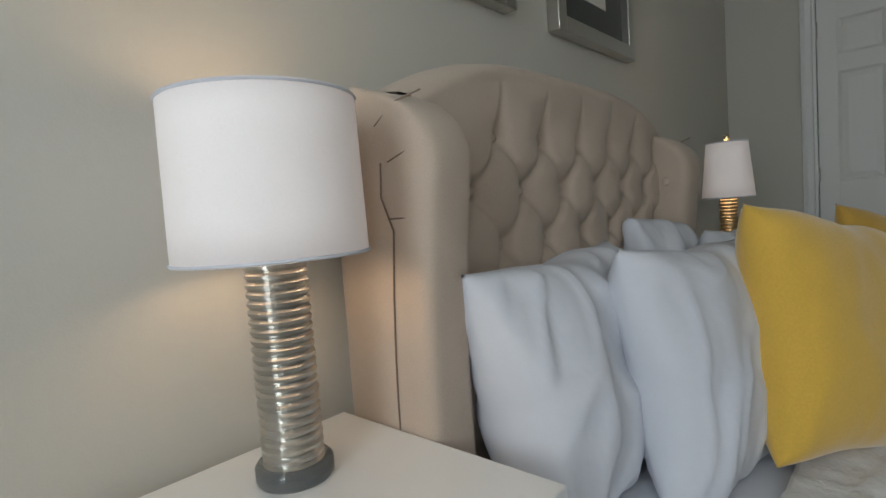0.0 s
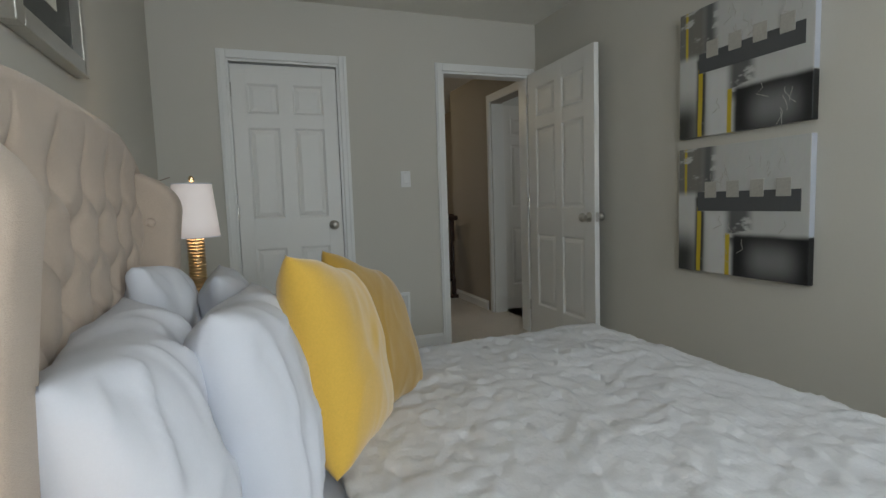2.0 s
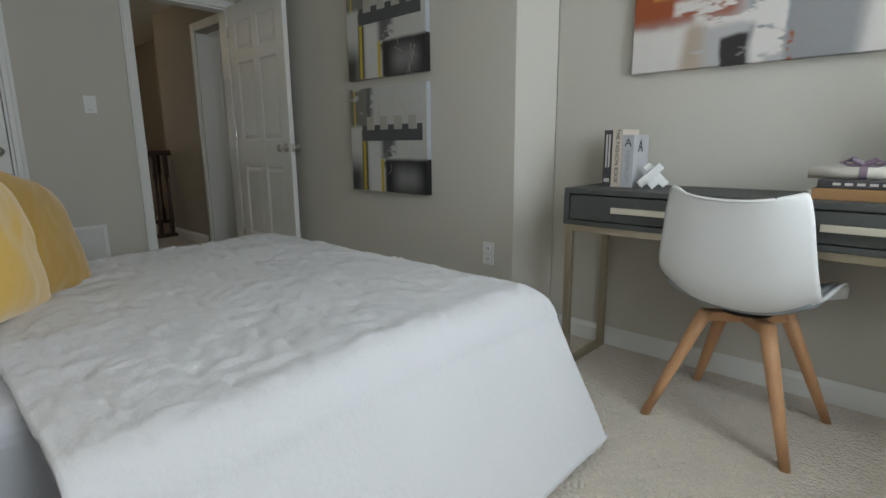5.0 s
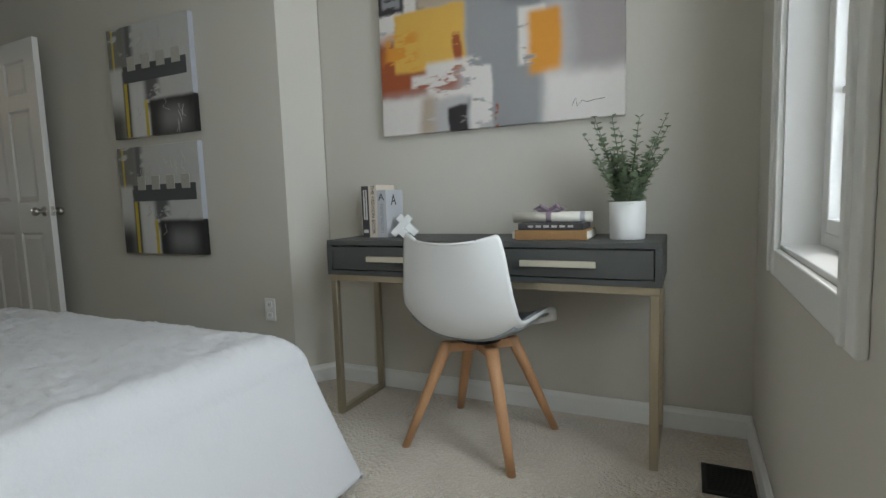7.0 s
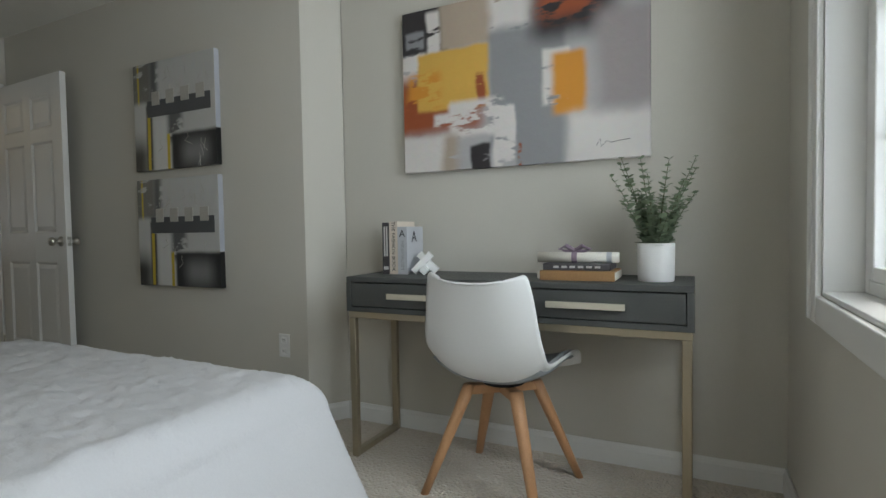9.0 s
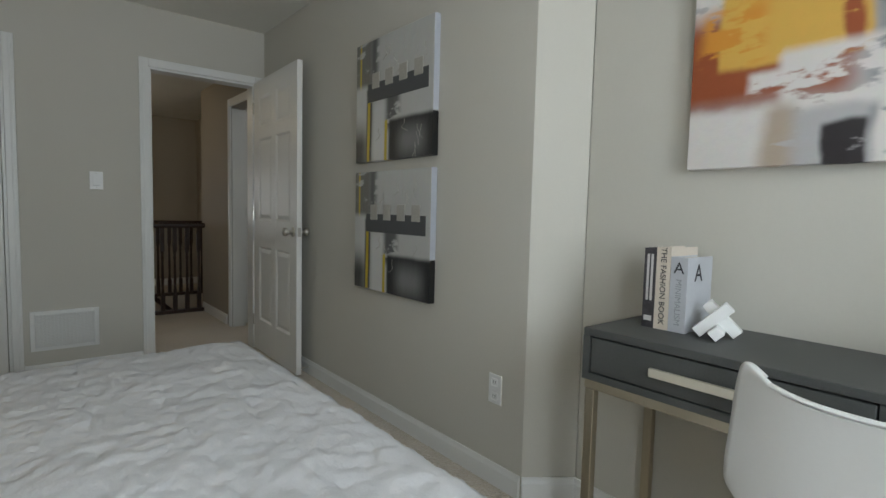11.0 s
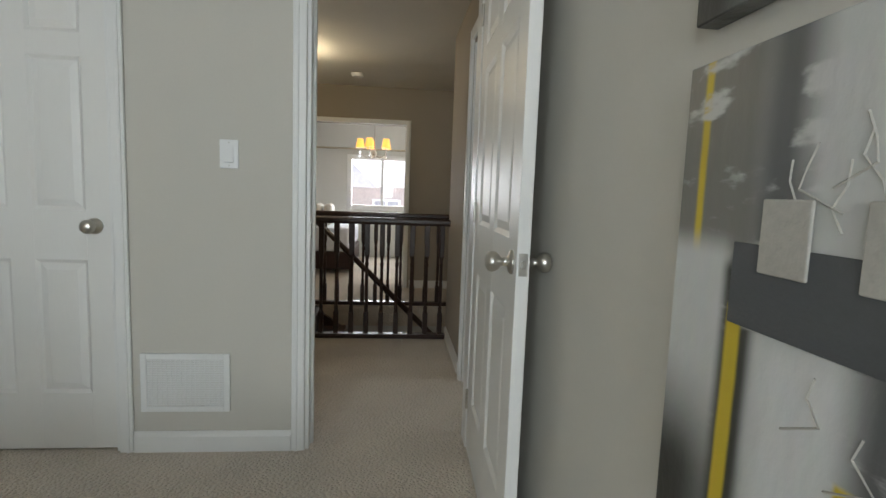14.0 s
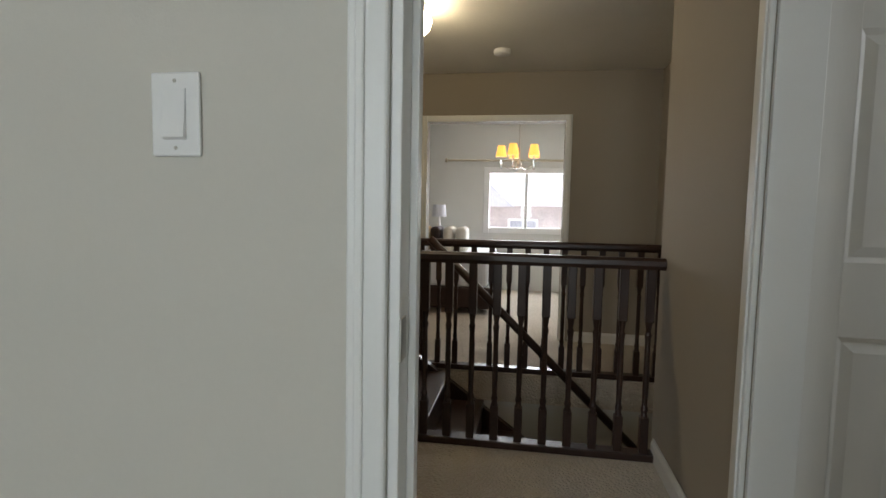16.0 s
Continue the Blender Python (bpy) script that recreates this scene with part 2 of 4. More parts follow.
CLO, ENT = (1.552, 2.268), (0.075, 0.795)
setting("wall_entry", wall_x(0.0, 0.12, 0.0, 2.70, ZC, [(*CLO, 0, 2.045), (*ENT, 0, 2.045)]), WALL, "greige painted wall with two doorways", "wall")
setting("wall_picture", prism([(0.12, 0.0), (-2.76, 0.0), (-2.885, -0.17), (-2.885, -0.3), (0.12, -0.12)], "z", 0, ZC), WALL, "greige painted wall with an angled corner", "wall")
setting("wall_desk", box(-4.99, -2.89, -0.32, -0.17, 0, ZC), WALL, "greige painted wall behind the desk", "wall")
WZ = (0.79, 2.20)
setting("wall_window", wall_x(-4.99, -4.84, -0.17, 2.70, ZC, [(a, b, *WZ) for a, b in WIN]), WALL, "greige painted wall with two tall windows", "wall")


def skirting(name, x0, y0, x1, y1, side, h=0.09):
    """A skirting board along a line; side is the way to the room."""
    d = Vector((x1 - x0, y1 - y0, 0))
    n = Vector(side).normalized()
    out = [(0, 0), (0.014, 0), (0.014, h - 0.022), (0.009, h - 0.012), (0.006, h), (0, h)]
    own = bmesh.new()
    ends = []
    for p in (Vector((x0, y0, 0)), Vector((x1, y1, 0))):
        ends.append([own.verts.new(p + n * (a + 0.002) + Vector((0, 0, z))) for a, z in out])
    for i in range(len(out)):
        own.faces.new((ends[0][i], ends[0][(i + 1) % 6], ends[1][(i + 1) % 6], ends[1][i]))
    own.faces.new(ends[0]), own.faces.new(ends[1][::-1])
    return tagged(link(name, own, TRIM), "white painted baseboard along the wall", "baseboard", kind="structure")


skirting("baseboard", -0.02, 0, -2.755, 0, (0, 1, 0))
skirting("baseboard", -2.76, 0, -2.885, -0.17, (-0.8, 0.6, 0))
skirting("baseboard", -2.89, -0.17, -4.84, -0.17, (0, 1, 0))
skirting("baseboard", -4.84, -0.17, -4.84, 2.70, (1, 0, 0))
skirting("baseboard", 0, 0.852, 0, 1.495, (-1, 0, 0))
skirting("baseboard", 0, 2.325, 0, 2.70, (-1, 0, 0))
skirting("baseboard", 0.0, 2.70, -4.84, 2.70, (0, -1, 0))
skirting("baseboard", 0.95, 0, 1.78, 0, (0, 1, 0))
skirting("baseboard", 0.14, 0.90, 0.50, 0.90, (0, -1, 0))
skirting("baseboard", 3.87, -0.44, 3.87, 0.235, (-1, 0, 0))


def casing_x(name, xa, xb, y0, y1, ztop, w=0.055, label="white painted door casing"):
    """Door trim on a wall across x, with a stepped inner edge, and the jamb lining."""
    t = thing(name, label, "door frame")
    tagged(t, kind="structure")
    for nm, a, b in (("casing_side", y0 - w, y0), ("casing_side", y1, y1 + w)):
        own = box(xa, xb, a, b, 0, ztop + w, 0.004)
        lo, hi = (a + 0.012, b - 0.03) if a < y0 else (a + 0.03, b - 0.012)
        box(xa - 0.006, xa + 0.002, lo, hi, 0, ztop + w - 0.012, 0.003, bm=own)
        part(nm, own, TRIM, t)
    own = box(xa, xb, y0 + 0.001, y1 - 0.001, ztop, ztop + w - 0.001, 0.004)
    part("casing_head", own, TRIM, t)
    return t


def lining_x(t, x0, x1, y0, y1, ztop):
    part("jamb", box(x0, x1, y0, y0 + 0.016, 0, ztop - 0.016, 0.002), TRIM, t)
    part("jamb", box(x0, x1, y1 - 0.016, y1, 0, ztop - 0.016, 0.002), TRIM, t)
    part("jamb_head", box(x0, x1, y0, y1, ztop - 0.016, ztop, 0.002), TRIM, t)
    part("door_stop", box(x0 + 0.05, x0 + 0.075, y1 - 0.028, y1 - 0.016, 0, ztop - 0.016, 0.002), TRIM, t)


_t = casing_x("door_frame_closet", -0.016, -0.001, *CLO, 2.045)
lining_x(_t, 0.0, 0.12, *CLO, 2.045)
_t = casing_x("door_frame_entry", -0.016, -0.001, *ENT, 2.045)
lining_x(_t, 0.0, 0.12, *ENT, 2.045)
part("strike_plate", box(-0.001, 0.028, ENT[1] - 0.019, ENT[1] - 0.0155, 0.925, 0.985, 0.001), NICKEL, _t, "nickel strike plate")


def knob_at(parent, x, z, y, sgn):
    """A round knob on a leaf lying in the xz plane, pointing along y by sgn."""
    m = Matrix.Translation((x, y, z)) @ Matrix.Rotation(radians(-90 * sgn), 4, "X")
    own = lathe([(0.033, 0), (0.033, 0.004), (0.028, 0.009), (0.013, 0.012), (0.011, 0.03), (0.02, 0.036), (0.027, 0.046), (0.0285, 0.056), (0.025, 0.066), (0.014, 0.072), (0.0, 0.073)], 28, m=m)
    return part("door_handle", own, NICKEL, parent, "round satin nickel knob", True)


def six_panel(name, label, w, h, knobs=(1, -1), knob_x=None, m=None):
    """A six-panel leaf in the xz plane, hinge at x = 0, thickness along y."""
    t = thing(name, label, "door")
    th, st, mid = 0.035, 0.105 * w / 0.76, 0.09
    rows = [(0.24, 0.80), (1.00, 1.60), (1.69, h - 0.12)]
    leaf = bmesh.new()
    box(0, st, 0, th, 0.0, h, 0.0015, 1, leaf), box(w - st, w, 0, th, 0.0, h, 0.0015, 1, leaf)
    box(w / 2 - mid / 2, w / 2 + mid / 2, 0.0, th, 0.01, h - 0.01, 0, 1, leaf)
    zs = [0.0] + [z for r in rows for z in r] + [h]
    for a, b in zip(zs[0::2], zs[1::2]):
        box(st, w - st, 0.0005, th - 0.0005, a, b, 0, 1, leaf)
    part("leaf", leaf, DOORP, t)
    for z0, z1 in rows:
        for x0, x1 in ((st, w / 2 - mid / 2), (w / 2 + mid / 2, w - st)):
            own = box(x0 - 0.001, x1 + 0.001, 0.010, th - 0.010, z0 - 0.001, z1 + 0.001)
            for y0, y1 in ((0.010, 0.003), (th - 0.010, th - 0.003)):
                a, b = 0.016, 0.042
                v = [own.verts.new((x, y, z)) for y, i in ((y0, a), (y1, b)) for x, z in ((x0 + i, z0 + i), (x1 - i, z0 + i), (x1 - i, z1 - i), (x0 + i, z1 - i))]
                own.faces.new(v[4:])
                for k in range(4):
                    own.faces.new((v[k], v[(k + 1) % 4], v[4 + (k + 1) % 4], v[4 + k]))
                # sloped moulding round the recess
                e = 0.0 if y0 < th / 2 else th
                v = [own.verts.new((x, y, z)) for y, i in ((e, 0.0), (y0, 0.014)) for x, z in ((x0 + i, z0 + i), (x1 - i, z0 + i), (x1 - i, z1 - i), (x0 + i, z1 - i))]
                for k in range(4):
                    own.faces.new((v[k], v[(k + 1) % 4], v[4 + (k + 1) % 4], v[4 + k]))
            part("panel", own, DOORP, t)
    kx = knob_x if knob_x is not None else w - 0.06
    for s in knobs:
        knob_at(t, kx, 0.94, th if s > 0 else 0.0, s)
    for z in (0.18, 1.0, 1.80):
        part("hinge", lathe([(0.007, 0), (0.007, 0.085)], 10, m=Matrix.Translation((-0.003, -0.004, z))), NICKEL, t, "nickel hinge knuckle")
    t.matrix_world = m
    return t


# closet door, shut: hinge by the headboard side
six_panel("door_closet", "closed white six-panel closet door in its frame", CLO[1] - CLO[0] - 0.04, 2.005, (-1,), m=Matrix.Translation((0.012, CLO[1] - 0.02, 0.01)) @ Matrix.Rotation(radians(-90), 4, "Z") @ Matrix.Scale(1, 4))
# bedroom door, standing open against the picture wall
_d = six_panel("door_entry", "open white six-panel bedroom door beside the wall", 0.86, 2.03, (1, -1), m=Matrix.Translation((-0.03, 0.054, 0.015)) @ Matrix.Rotation(radians(178.3), 4, "Z") @ Matrix.Translation((0, -0.035, 0)))
part("latch_plate", box(0.858, 0.8615, 0.006, 0.029, 0.91, 0.97, 0.0008), NICKEL, _d, "nickel latch plate")
part("latch_bolt", box(0.861, 0.870, 0.011, 0.024, 0.93, 0.95, 0.003), NICKEL, _d)


# windows
def window(y0, y1):
    t = tagged(thing("window_1", "tall white-framed bedroom window with grilles", "window"), kind="structure")
    z0, z1 = WZ
    w = 0.075
    for a, b in ((y0 - w, y0), (y1, y1 + w)):
        own = box(-4.84, -4.822, a, b, z0 - w, z1 + w, 0.004)
        box(-4.825, -4.814, a + 0.006, a + 0.026 if a < y0 else b - 0.045, z0 - w + 0.006, z1 + w - 0.006, 0.003, bm=own)
        part("casing_side", own, TRIM, t)
    part("casing_head", box(-4.84, -4.823, y0, y1, z1, z1 + w, 0.004), TRIM, t)
    part("casing_foot", box(-4.84, -4.823, y0, y1, z0 - w, z0, 0.004), TRIM, t)
    own = bmesh.new()
    box(-4.99, -4.838, y0, y0 + 0.012, z0, z1, bm=own), box(-4.99, -4.838, y1 - 0.012, y1, z0, z1, bm=own)
    box(-4.99, -4.838, y0 + 0.012, y1 - 0.012, z1 - 0.012, z1, bm=own)
    part("jamb_lining", own, TRIM, t)
    part("window_sill", box(-4.99, -4.838, y0 + 0.012, y1 - 0.012, z0, z0 + 0.014, 0.003), TRIM, t)
    own = bmesh.new()
    for s, d in ((0.014, 0.05), (0.05, 0.04)):
        x0 = -4.975 + (0.012 if s > 0.02 else 0)
        box(x0, x0 + d, y0 + s, y0 + s + 0.036, z0 + s, z1 - s, 0.004, bm=own), box(x0, x0 + d, y1 - s - 0.036, y1 - s, z0 + s, z1 - s, 0.004, bm=own)
        box(x0, x0 + d, y0 + s + 0.036, y1 - s - 0.036, z0 + s, z0 + s + 0.036, 0.004, bm=own), box(x0, x0 + d, y0 + s + 0.036, y1 - s - 0.036, z1 - s - 0.036, z1 - s, 0.004, bm=own)
    part("window_frame", own, TRIM, t)
    part("gasket", box(-4.955, -4.952, y0 + 0.084, y0 + 0.09, z0 + 0.09, z1 - 0.09), GAP, t)
    p = part("pane", box(-4.958, -4.954, y0 + 0.086, y1 - 0.086, z0 + 0.086, z1 - 0.086), GLASS, t)
    p.visible_shadow = False
    for k in (1, 2, 3):
        z = z0 + 0.09 + (z1 - z0 - 0.18) * k / 4
        part("grille_bar", box(-4.951, -4.943, y0 + 0.088, y1 - 0.088, z - 0.008, z + 0.008, 0.002), TRIM, t)
    part("grille_bar", box(-4.9515, -4.9435, (y0 + y1) / 2 - 0.008, (y0 + y1) / 2 + 0.008, z0 + 0.088, z1 - 0.088, 0.002), TRIM, t)


for wy0, wy1 in WIN:
    window(wy0, wy1)

# ---- hall and far bedroom ----
_b = bmesh.new()
box(0.12, 0.19, -0.12, 0.0, 0, ZH + 0.26, bm=_b), box(0.815, 1.83, -0.12, 0.0, -2.6, ZH + 0.26, bm=_b), box(1.40, 3.99, -0.57, -0.45, -2.6, ZH + 0.26, bm=_b), box(1.73, 1.83, -0.45, -0.12, -2.6, ZH + 0.26, bm=_b), box(0.19, 0.815, -0.12, 0.0, 2.0, ZH + 0.26, bm=_b)
setting("wall_hall_right", _b, HALLWALL, "darkened tan hall wall with a bathroom doorway", "wall")
_b = box(0.12, 0.50, 0.90, 1.0, 0, ZH + 0.26)
box(0.40, 0.50, 1.0, 2.6, 0, ZH + 0.26, bm=_b), box(0.5, 6.8, 2.5, 2.6, -2.6, ZH + 0.26, bm=_b)
setting("wall_hall_left", _b, HALLWALL, "darkened tan hall wall by the landing", "wall")
MAS = (0.315, 1.50)
setting("wall_hall_far", wall_x(3.87, 3.98, -0.45, 2.5, ZH + 0.26, [(*MAS, 0, 1.885)]), HALLWALL, "darkened tan far hall wall with a wide doorway", "wall")
casing_x("door_frame_master", 3.855, 3.869, *MAS, 1.885)
_b = bmesh.new()
box(1.80, 2.86, -0.45, 2.5, -2.7, -2.6, bm=_b), box(1.70, 1.80, 0.0, 2.5, -2.6, -0.2, bm=_b), box(2.86, 2.96, -0.45, 2.5, -2.6, -0.2, bm=_b)
setting("wall_stairwell", _b, MASTERWALL, "pale walls of the open stairwell", "wall")
# wall below x = 0 is unseen, added to stop sky light leaking in
setting("wall_bathroom", wall_x(1.3, 1.4, -1.6, -0.12, ZH + 0.26, [], box(0.0, 1.4, -1.7, -1.6, 0, ZH + 0.26, bm=box(-0.1, 0.0, -1.7, -0.12, 0, ZH + 0.26))), MASTERWALL, "pale bathroom walls past the doorway, one added unseen against sky light", "wall")
setting("floor_bathroom", box(0.0, 1.4, -1.7, -0.12, -0.1, 0.0), CARPET, "pale bathroom floor", "floor")
_b = box(3.98, 6.75, -1.3, -1.2, 0, ZH + 0.26)
wall_x(6.6, 6.72, -1.2, 2.6, ZH + 0.26, [(0.11, 1.16, 0.86, 1.65)], _b)
setting("wall_master", _b, MASTERWALL, "cream painted far bedroom wall with a window", "wall")

# bathroom doorway trim, on the hall wall
_t = tagged(thing("door_frame_bathroom", "white painted bathroom door casing", "door frame"), kind="structure")
for a, b in ((0.122, 0.188), (0.815, 0.885)):
    own = box(a, b, 0.0, 0.016, 0, 2.07, 0.004)
    box(a + 0.012, b - 0.025, 0.015, 0.022, 0, 2.055, 0.003, bm=own)
    part("casing_side", own, TRIM, _t)
part("casing_head", box(0.19, 0.813, 0.0, 0.016, 2.0, 2.07, 0.004), TRIM, _t)
part("jamb", box(0.80, 0.815, -0.12, -0.001, 0, 1.985, 0.002), TRIM, _t)
part("jamb", box(0.19, 0.205, -0.12, -0.001, 0, 1.985, 0.002), TRIM, _t)
six_panel("door_bathroom", "white six-panel bathroom door standing open", 0.61, 1.97, (), m=Matrix.Translation((0.842, -0.13, 0.012)) @ Matrix.Rotation(radians(-91), 4, "Z"))


def baluster(h, m, parent):
    own = box(-0.019, 0.019, -0.019, 0.019, 0, 0.17, 0.002, 1)
    box(-0.019, 0.019, -0.019, 0.019, h - 0.24, h, 0.002, 1, own)
    lathe([(0.018, 0.165), (0.013, 0.19), (0.017, 0.205), (0.012, 0.225), (0.014, 0.33), (0.012, h - 0.33), (0.016, h - 0.30), (0.011, h - 0.285), (0.018, h - 0.235)], 10, own)
    own.transform(m)
    return part("baluster", own, DARKWOOD, parent, smooth=False)


def railing(name, label, x, ya, yb, top, n, lift=0.0):
    t = thing(name, label, "railing")
    prof = [(-0.022, 0), (0.022, 0), (0.032, 0.018), (0.03, 0.04), (0.016, 0.052), (-0.016, 0.052), (-0.03, 0.04), (-0.032, 0.018)]
    part("handrail", prism([(x + a, top - 0.052 + b) for a, b in prof], "y", ya, yb), DARKWOOD, t)
    part("shoe_rail", box(x - 0.035, x + 0.035, ya, yb, lift, lift + 0.035, 0.004), DARKWOOD, t)
    for k in range(n):
        y = ya + (yb - ya) * (k + 0.5) / n
        baluster(top - 0.05 - lift - 0.03, Matrix.Translation((x, y, lift + 0.03)), t)
    own = box(x - 0.045, x + 0.045, yb, yb + 0.09, lift - 0.05, top + 0.02, 0.004)
    lathe([(0.03, 0), (0.02, 0.02), (0.042, 0.05), (0.045, 0.075), (0.03, 0.105), (0.0, 0.112)], 16, own, Matrix.Translation((x, yb + 0.045, top + 0.02)))
    part("newel_post", own, DARKWOOD, t)
    return t


railing("stair_railing", "dark-stained turned baluster railing on the landing", 1.75, 0.0, 1.14, 0.93, 10)
railing("stair_railing", "dark-stained turned baluster railing across the stairwell", 2.91, -0.448, 1.40, 0.92, 15, 0.002)
_t = thing("stair_handrail", "dark wooden handrail sloping down the stairwell", "handrail")
part("rail", tube([(2.72, 1.25, 0.93), (2.72, 0.6, 0.30), (2.72, -0.35, -0.62)], 0.027, 10), DARKWOOD, _t, smooth=True)
part("bracket", lathe([(0.03, 0), (0.03, 0.02), (0.012, 0.03), (0.012, 0.1)], 12, m=Matrix.Translation((2.82, 0.48, 0.16)) @ Matrix.Rotation(radians(-90), 4, "Y")), DARKWOOD, _t)
_t = thing("staircase", "dark wooden stairs going down", "stairs")
for k in range(7):
    part("tread", box(1.82, 2.85, 1.35 - 0.24 * (k + 1), 1.37 - 0.24 * k, -0.19 * (k + 1) + 0.15, -0.19 * (k + 1) + 0.19, 0.006), DARKWOOD, _t)
    part("riser", box(1.83, 2.84, 1.36 - 0.24 * k, 1.375 - 0.24 * k, -0.19 * (k + 1) + 0.19, -0.19 * k + 0.15), DARKWOOD, _t)
setting("landing_edge", box(1.80, 2.86, 1.40, 2.5, -0.2, 0.0), CARPET, "carpeted landing at the head of the stairs", "floor")
part("stringer", prism([(1.36, 0.12), (1.36, -0.3), (0.0, -1.35), (0.0, -0.85)], "x", 2.80, 2.855), DARKWOOD, _t)

# hall ceiling fixtures
_t = thing("ceiling_light", "lit round globe ceiling light", "lamp")
part("mount", lathe([(0.07, 0), (0.07, -0.02), (0.045, -0.035)], 24, m=Matrix.Translation((2.35, 1.28, ZH))), NICKEL, _t)
_g = part("globe", lathe([(0.04, 0.06), (0.075, 0.04), (0.09, 0.0), (0.075, -0.05), (0.04, -0.08), (0.0, -0.088)], 24, m=Matrix.Translation((2.35, 1.28, ZH - 0.09))), GLOBE, _t, "glowing white glass globe", True)
_g.visible_shadow = False
tagged(link("smoke_detector", lathe([(0.065, 0), (0.065, -0.015), (0.058, -0.032), (0.03, -0.038), (0.0, -0.038)], 24, m=Matrix.Translation((3.25, 0.83, ZH))), PLASTIC), "round white smoke detector on the hall ceiling", "smoke detector")

# far bedroom
_t = tagged(thing("window_2", "white sliding window of the far bedroom", "window"), kind="structure")
own = bmesh.new()
for y0, y1, z0, z1 in ((0.05, 0.13, 0.80, 1.71), (1.14, 1.22, 0.80, 1.71), (0.13, 1.14, 0.80, 0.88), (0.13, 1.14, 1.63, 1.71), (0.615, 0.655, 0.88, 1.63)):
    box(6.575, 6.64, y0, y1, z0, z1, 0.004, bm=own)
part("window_frame", own, TRIM, _t)
for a, b in ((0.13, 0.615), (0.655, 1.14)):
    p = part("pane", box(6.612, 6.616, a, b, 0.88, 1.63), GLASS, _t)
    p.visible_shadow = False
_t = thing("curtain_rod", "pale curtain rod above the far window", "curtain rod")
part("rod", tube([(6.52, -0.4, 1.80), (6.52, 1.72, 1.80)], 0.016, 10), CHAMP, _t)
part("finial", lathe([(0.0, 0), (0.03, 0.01), (0.03, 0.04), (0.0, 0.05)], 12, m=Matrix.Translation((6.52, 1.72, 1.80)) @ Matrix.Rotation(radians(-90), 4, "X")), CHAMP, _t)
part("bracket", box(6.52, 6.6, 1.5, 1.52, 1.79, 1.81), CHAMP, _t)
_t = thing("chandelier", "chrome chandelier with small amber shades", "chandelier")
cx, cy = 5.2, 0.72
own = lathe([(0.05, 0), (0.05, -0.015), (0.01, -0.03)], 16, m=Matrix.Translation((cx, cy, ZH + 0.01)))
tube([(cx, cy, ZH), (cx, cy, 1.62)], 0.008, 8, own)
lathe([(0.0, 0), (0.02, 0.02), (0.03, 0.06), (0.012, 0.1)], 12, own, Matrix.Translation((cx, cy, 1.58)))
part("stem", own, NICKEL, _t)
for k in range(5):
    a = 2 * math.pi * k / 5 + 0.3
    ex, ey = cx + 0.2 * math.cos(a), cy + 0.2 * math.sin(a)
    part("arm", tube([(cx, cy, 1.62), (cx + 0.1 * math.cos(a), cy + 0.1 * math.sin(a), 1.58), (cx + 0.17 * math.cos(a), cy + 0.17 * math.sin(a), 1.62), (ex, ey, 1.72)], 0.008, 6), NICKEL, _t)
    part("shade", lathe([(0.062, 0), (0.04, 0.12)], 16, m=Matrix.Translation((ex, ey, 1.72))), BRASSGLOW, _t, "amber fabric shade")
    part("crystal_drop", lathe([(0.0, 0), (0.014, 0.02), (0.012, 0.06), (0.004, 0.1)], 8, m=Matrix.Translation((ex, ey, 1.58))), GLASSY, _t)
_t = thing("far_bed", "bed with white bedding in the far bedroom", "bed")
part("mattress", box(4.75, 6.4, 1.0, 2.45, 0.3, 0.62, 0.06, 3), COTTON, _t)
part("base", box(4.78, 6.37, 0.98, 2.45, 0.06, 0.3, 0.02), DARKWOOD, _t)
for y, mt in ((1.75, OCHRE), (1.6, DARKWOOD), (1.45, PAPER), (1.3, PAPER)):
    own = box(5.2, 5.6, y, y + 0.12, 0.62, 0.92, 0.05, 3)
    tagged(link("throw_pillow", own, mt), "small throw pillow on the far bed", "pillow")
_t = thing("far_lamp", "white lamp on the far bedside", "lamp")
part("shade", lathe([(0.1, 0), (0.085, 0.16)], 20, m=Matrix.Translation((6.2, 1.78, 1.02))), COTTON, _t)
part("base", lathe([(0.06, 0), (0.06, 0.02), (0.03, 0.05), (0.05, 0.2), (0.02, 0.32), (0.01, 0.42)], 16, m=Matrix.Translation((6.2, 1.78, 0.62))), CERAMIC, _t)

# outside
setting("ground", box(-300, 300, -300, 300, -3.3, -3.0), SNOW, "pale snowy ground outside", "ground")
_t = thing("neighbour_house", "pale brick house with a grey hipped roof", "house")
part("wall", box(24, 34, -6, 10, -3, 1.35), BRICK, _t)
own = bmesh.new()
v = [own.verts.new(p) for p in ((23.4, -6.6, 1.3), (34.6, -6.6, 1.3), (34.6, 10.6, 1.3), (23.4, 10.6, 1.3), (29, -1.5, 4.4), (29, 5.5, 4.4))]
for f in ((0, 1, 4), (1, 2, 5, 4), (2, 3, 5), (3, 0, 4, 5), (3, 2, 1, 0)):
    own.faces.new([v[i] for i in f])
part("roof", own, ROOF, _t)
own = bmesh.new()
v = [own.verts.new(p) for p in ((22.6, 1.2, 1.25), (22.6, 5.0, 1.25), (27.2, 3.1, 3.2), (27.2, 1.2, 1.3), (27.2, 5.0, 1.3), (22.9, 3.1, 3.0))]
for f in ((0, 5, 1), (0, 3, 2, 5), (1, 5, 2, 4)):
    own.faces.new([v[i] for i in f])
part("gable_roof", own, ROOF, _t)
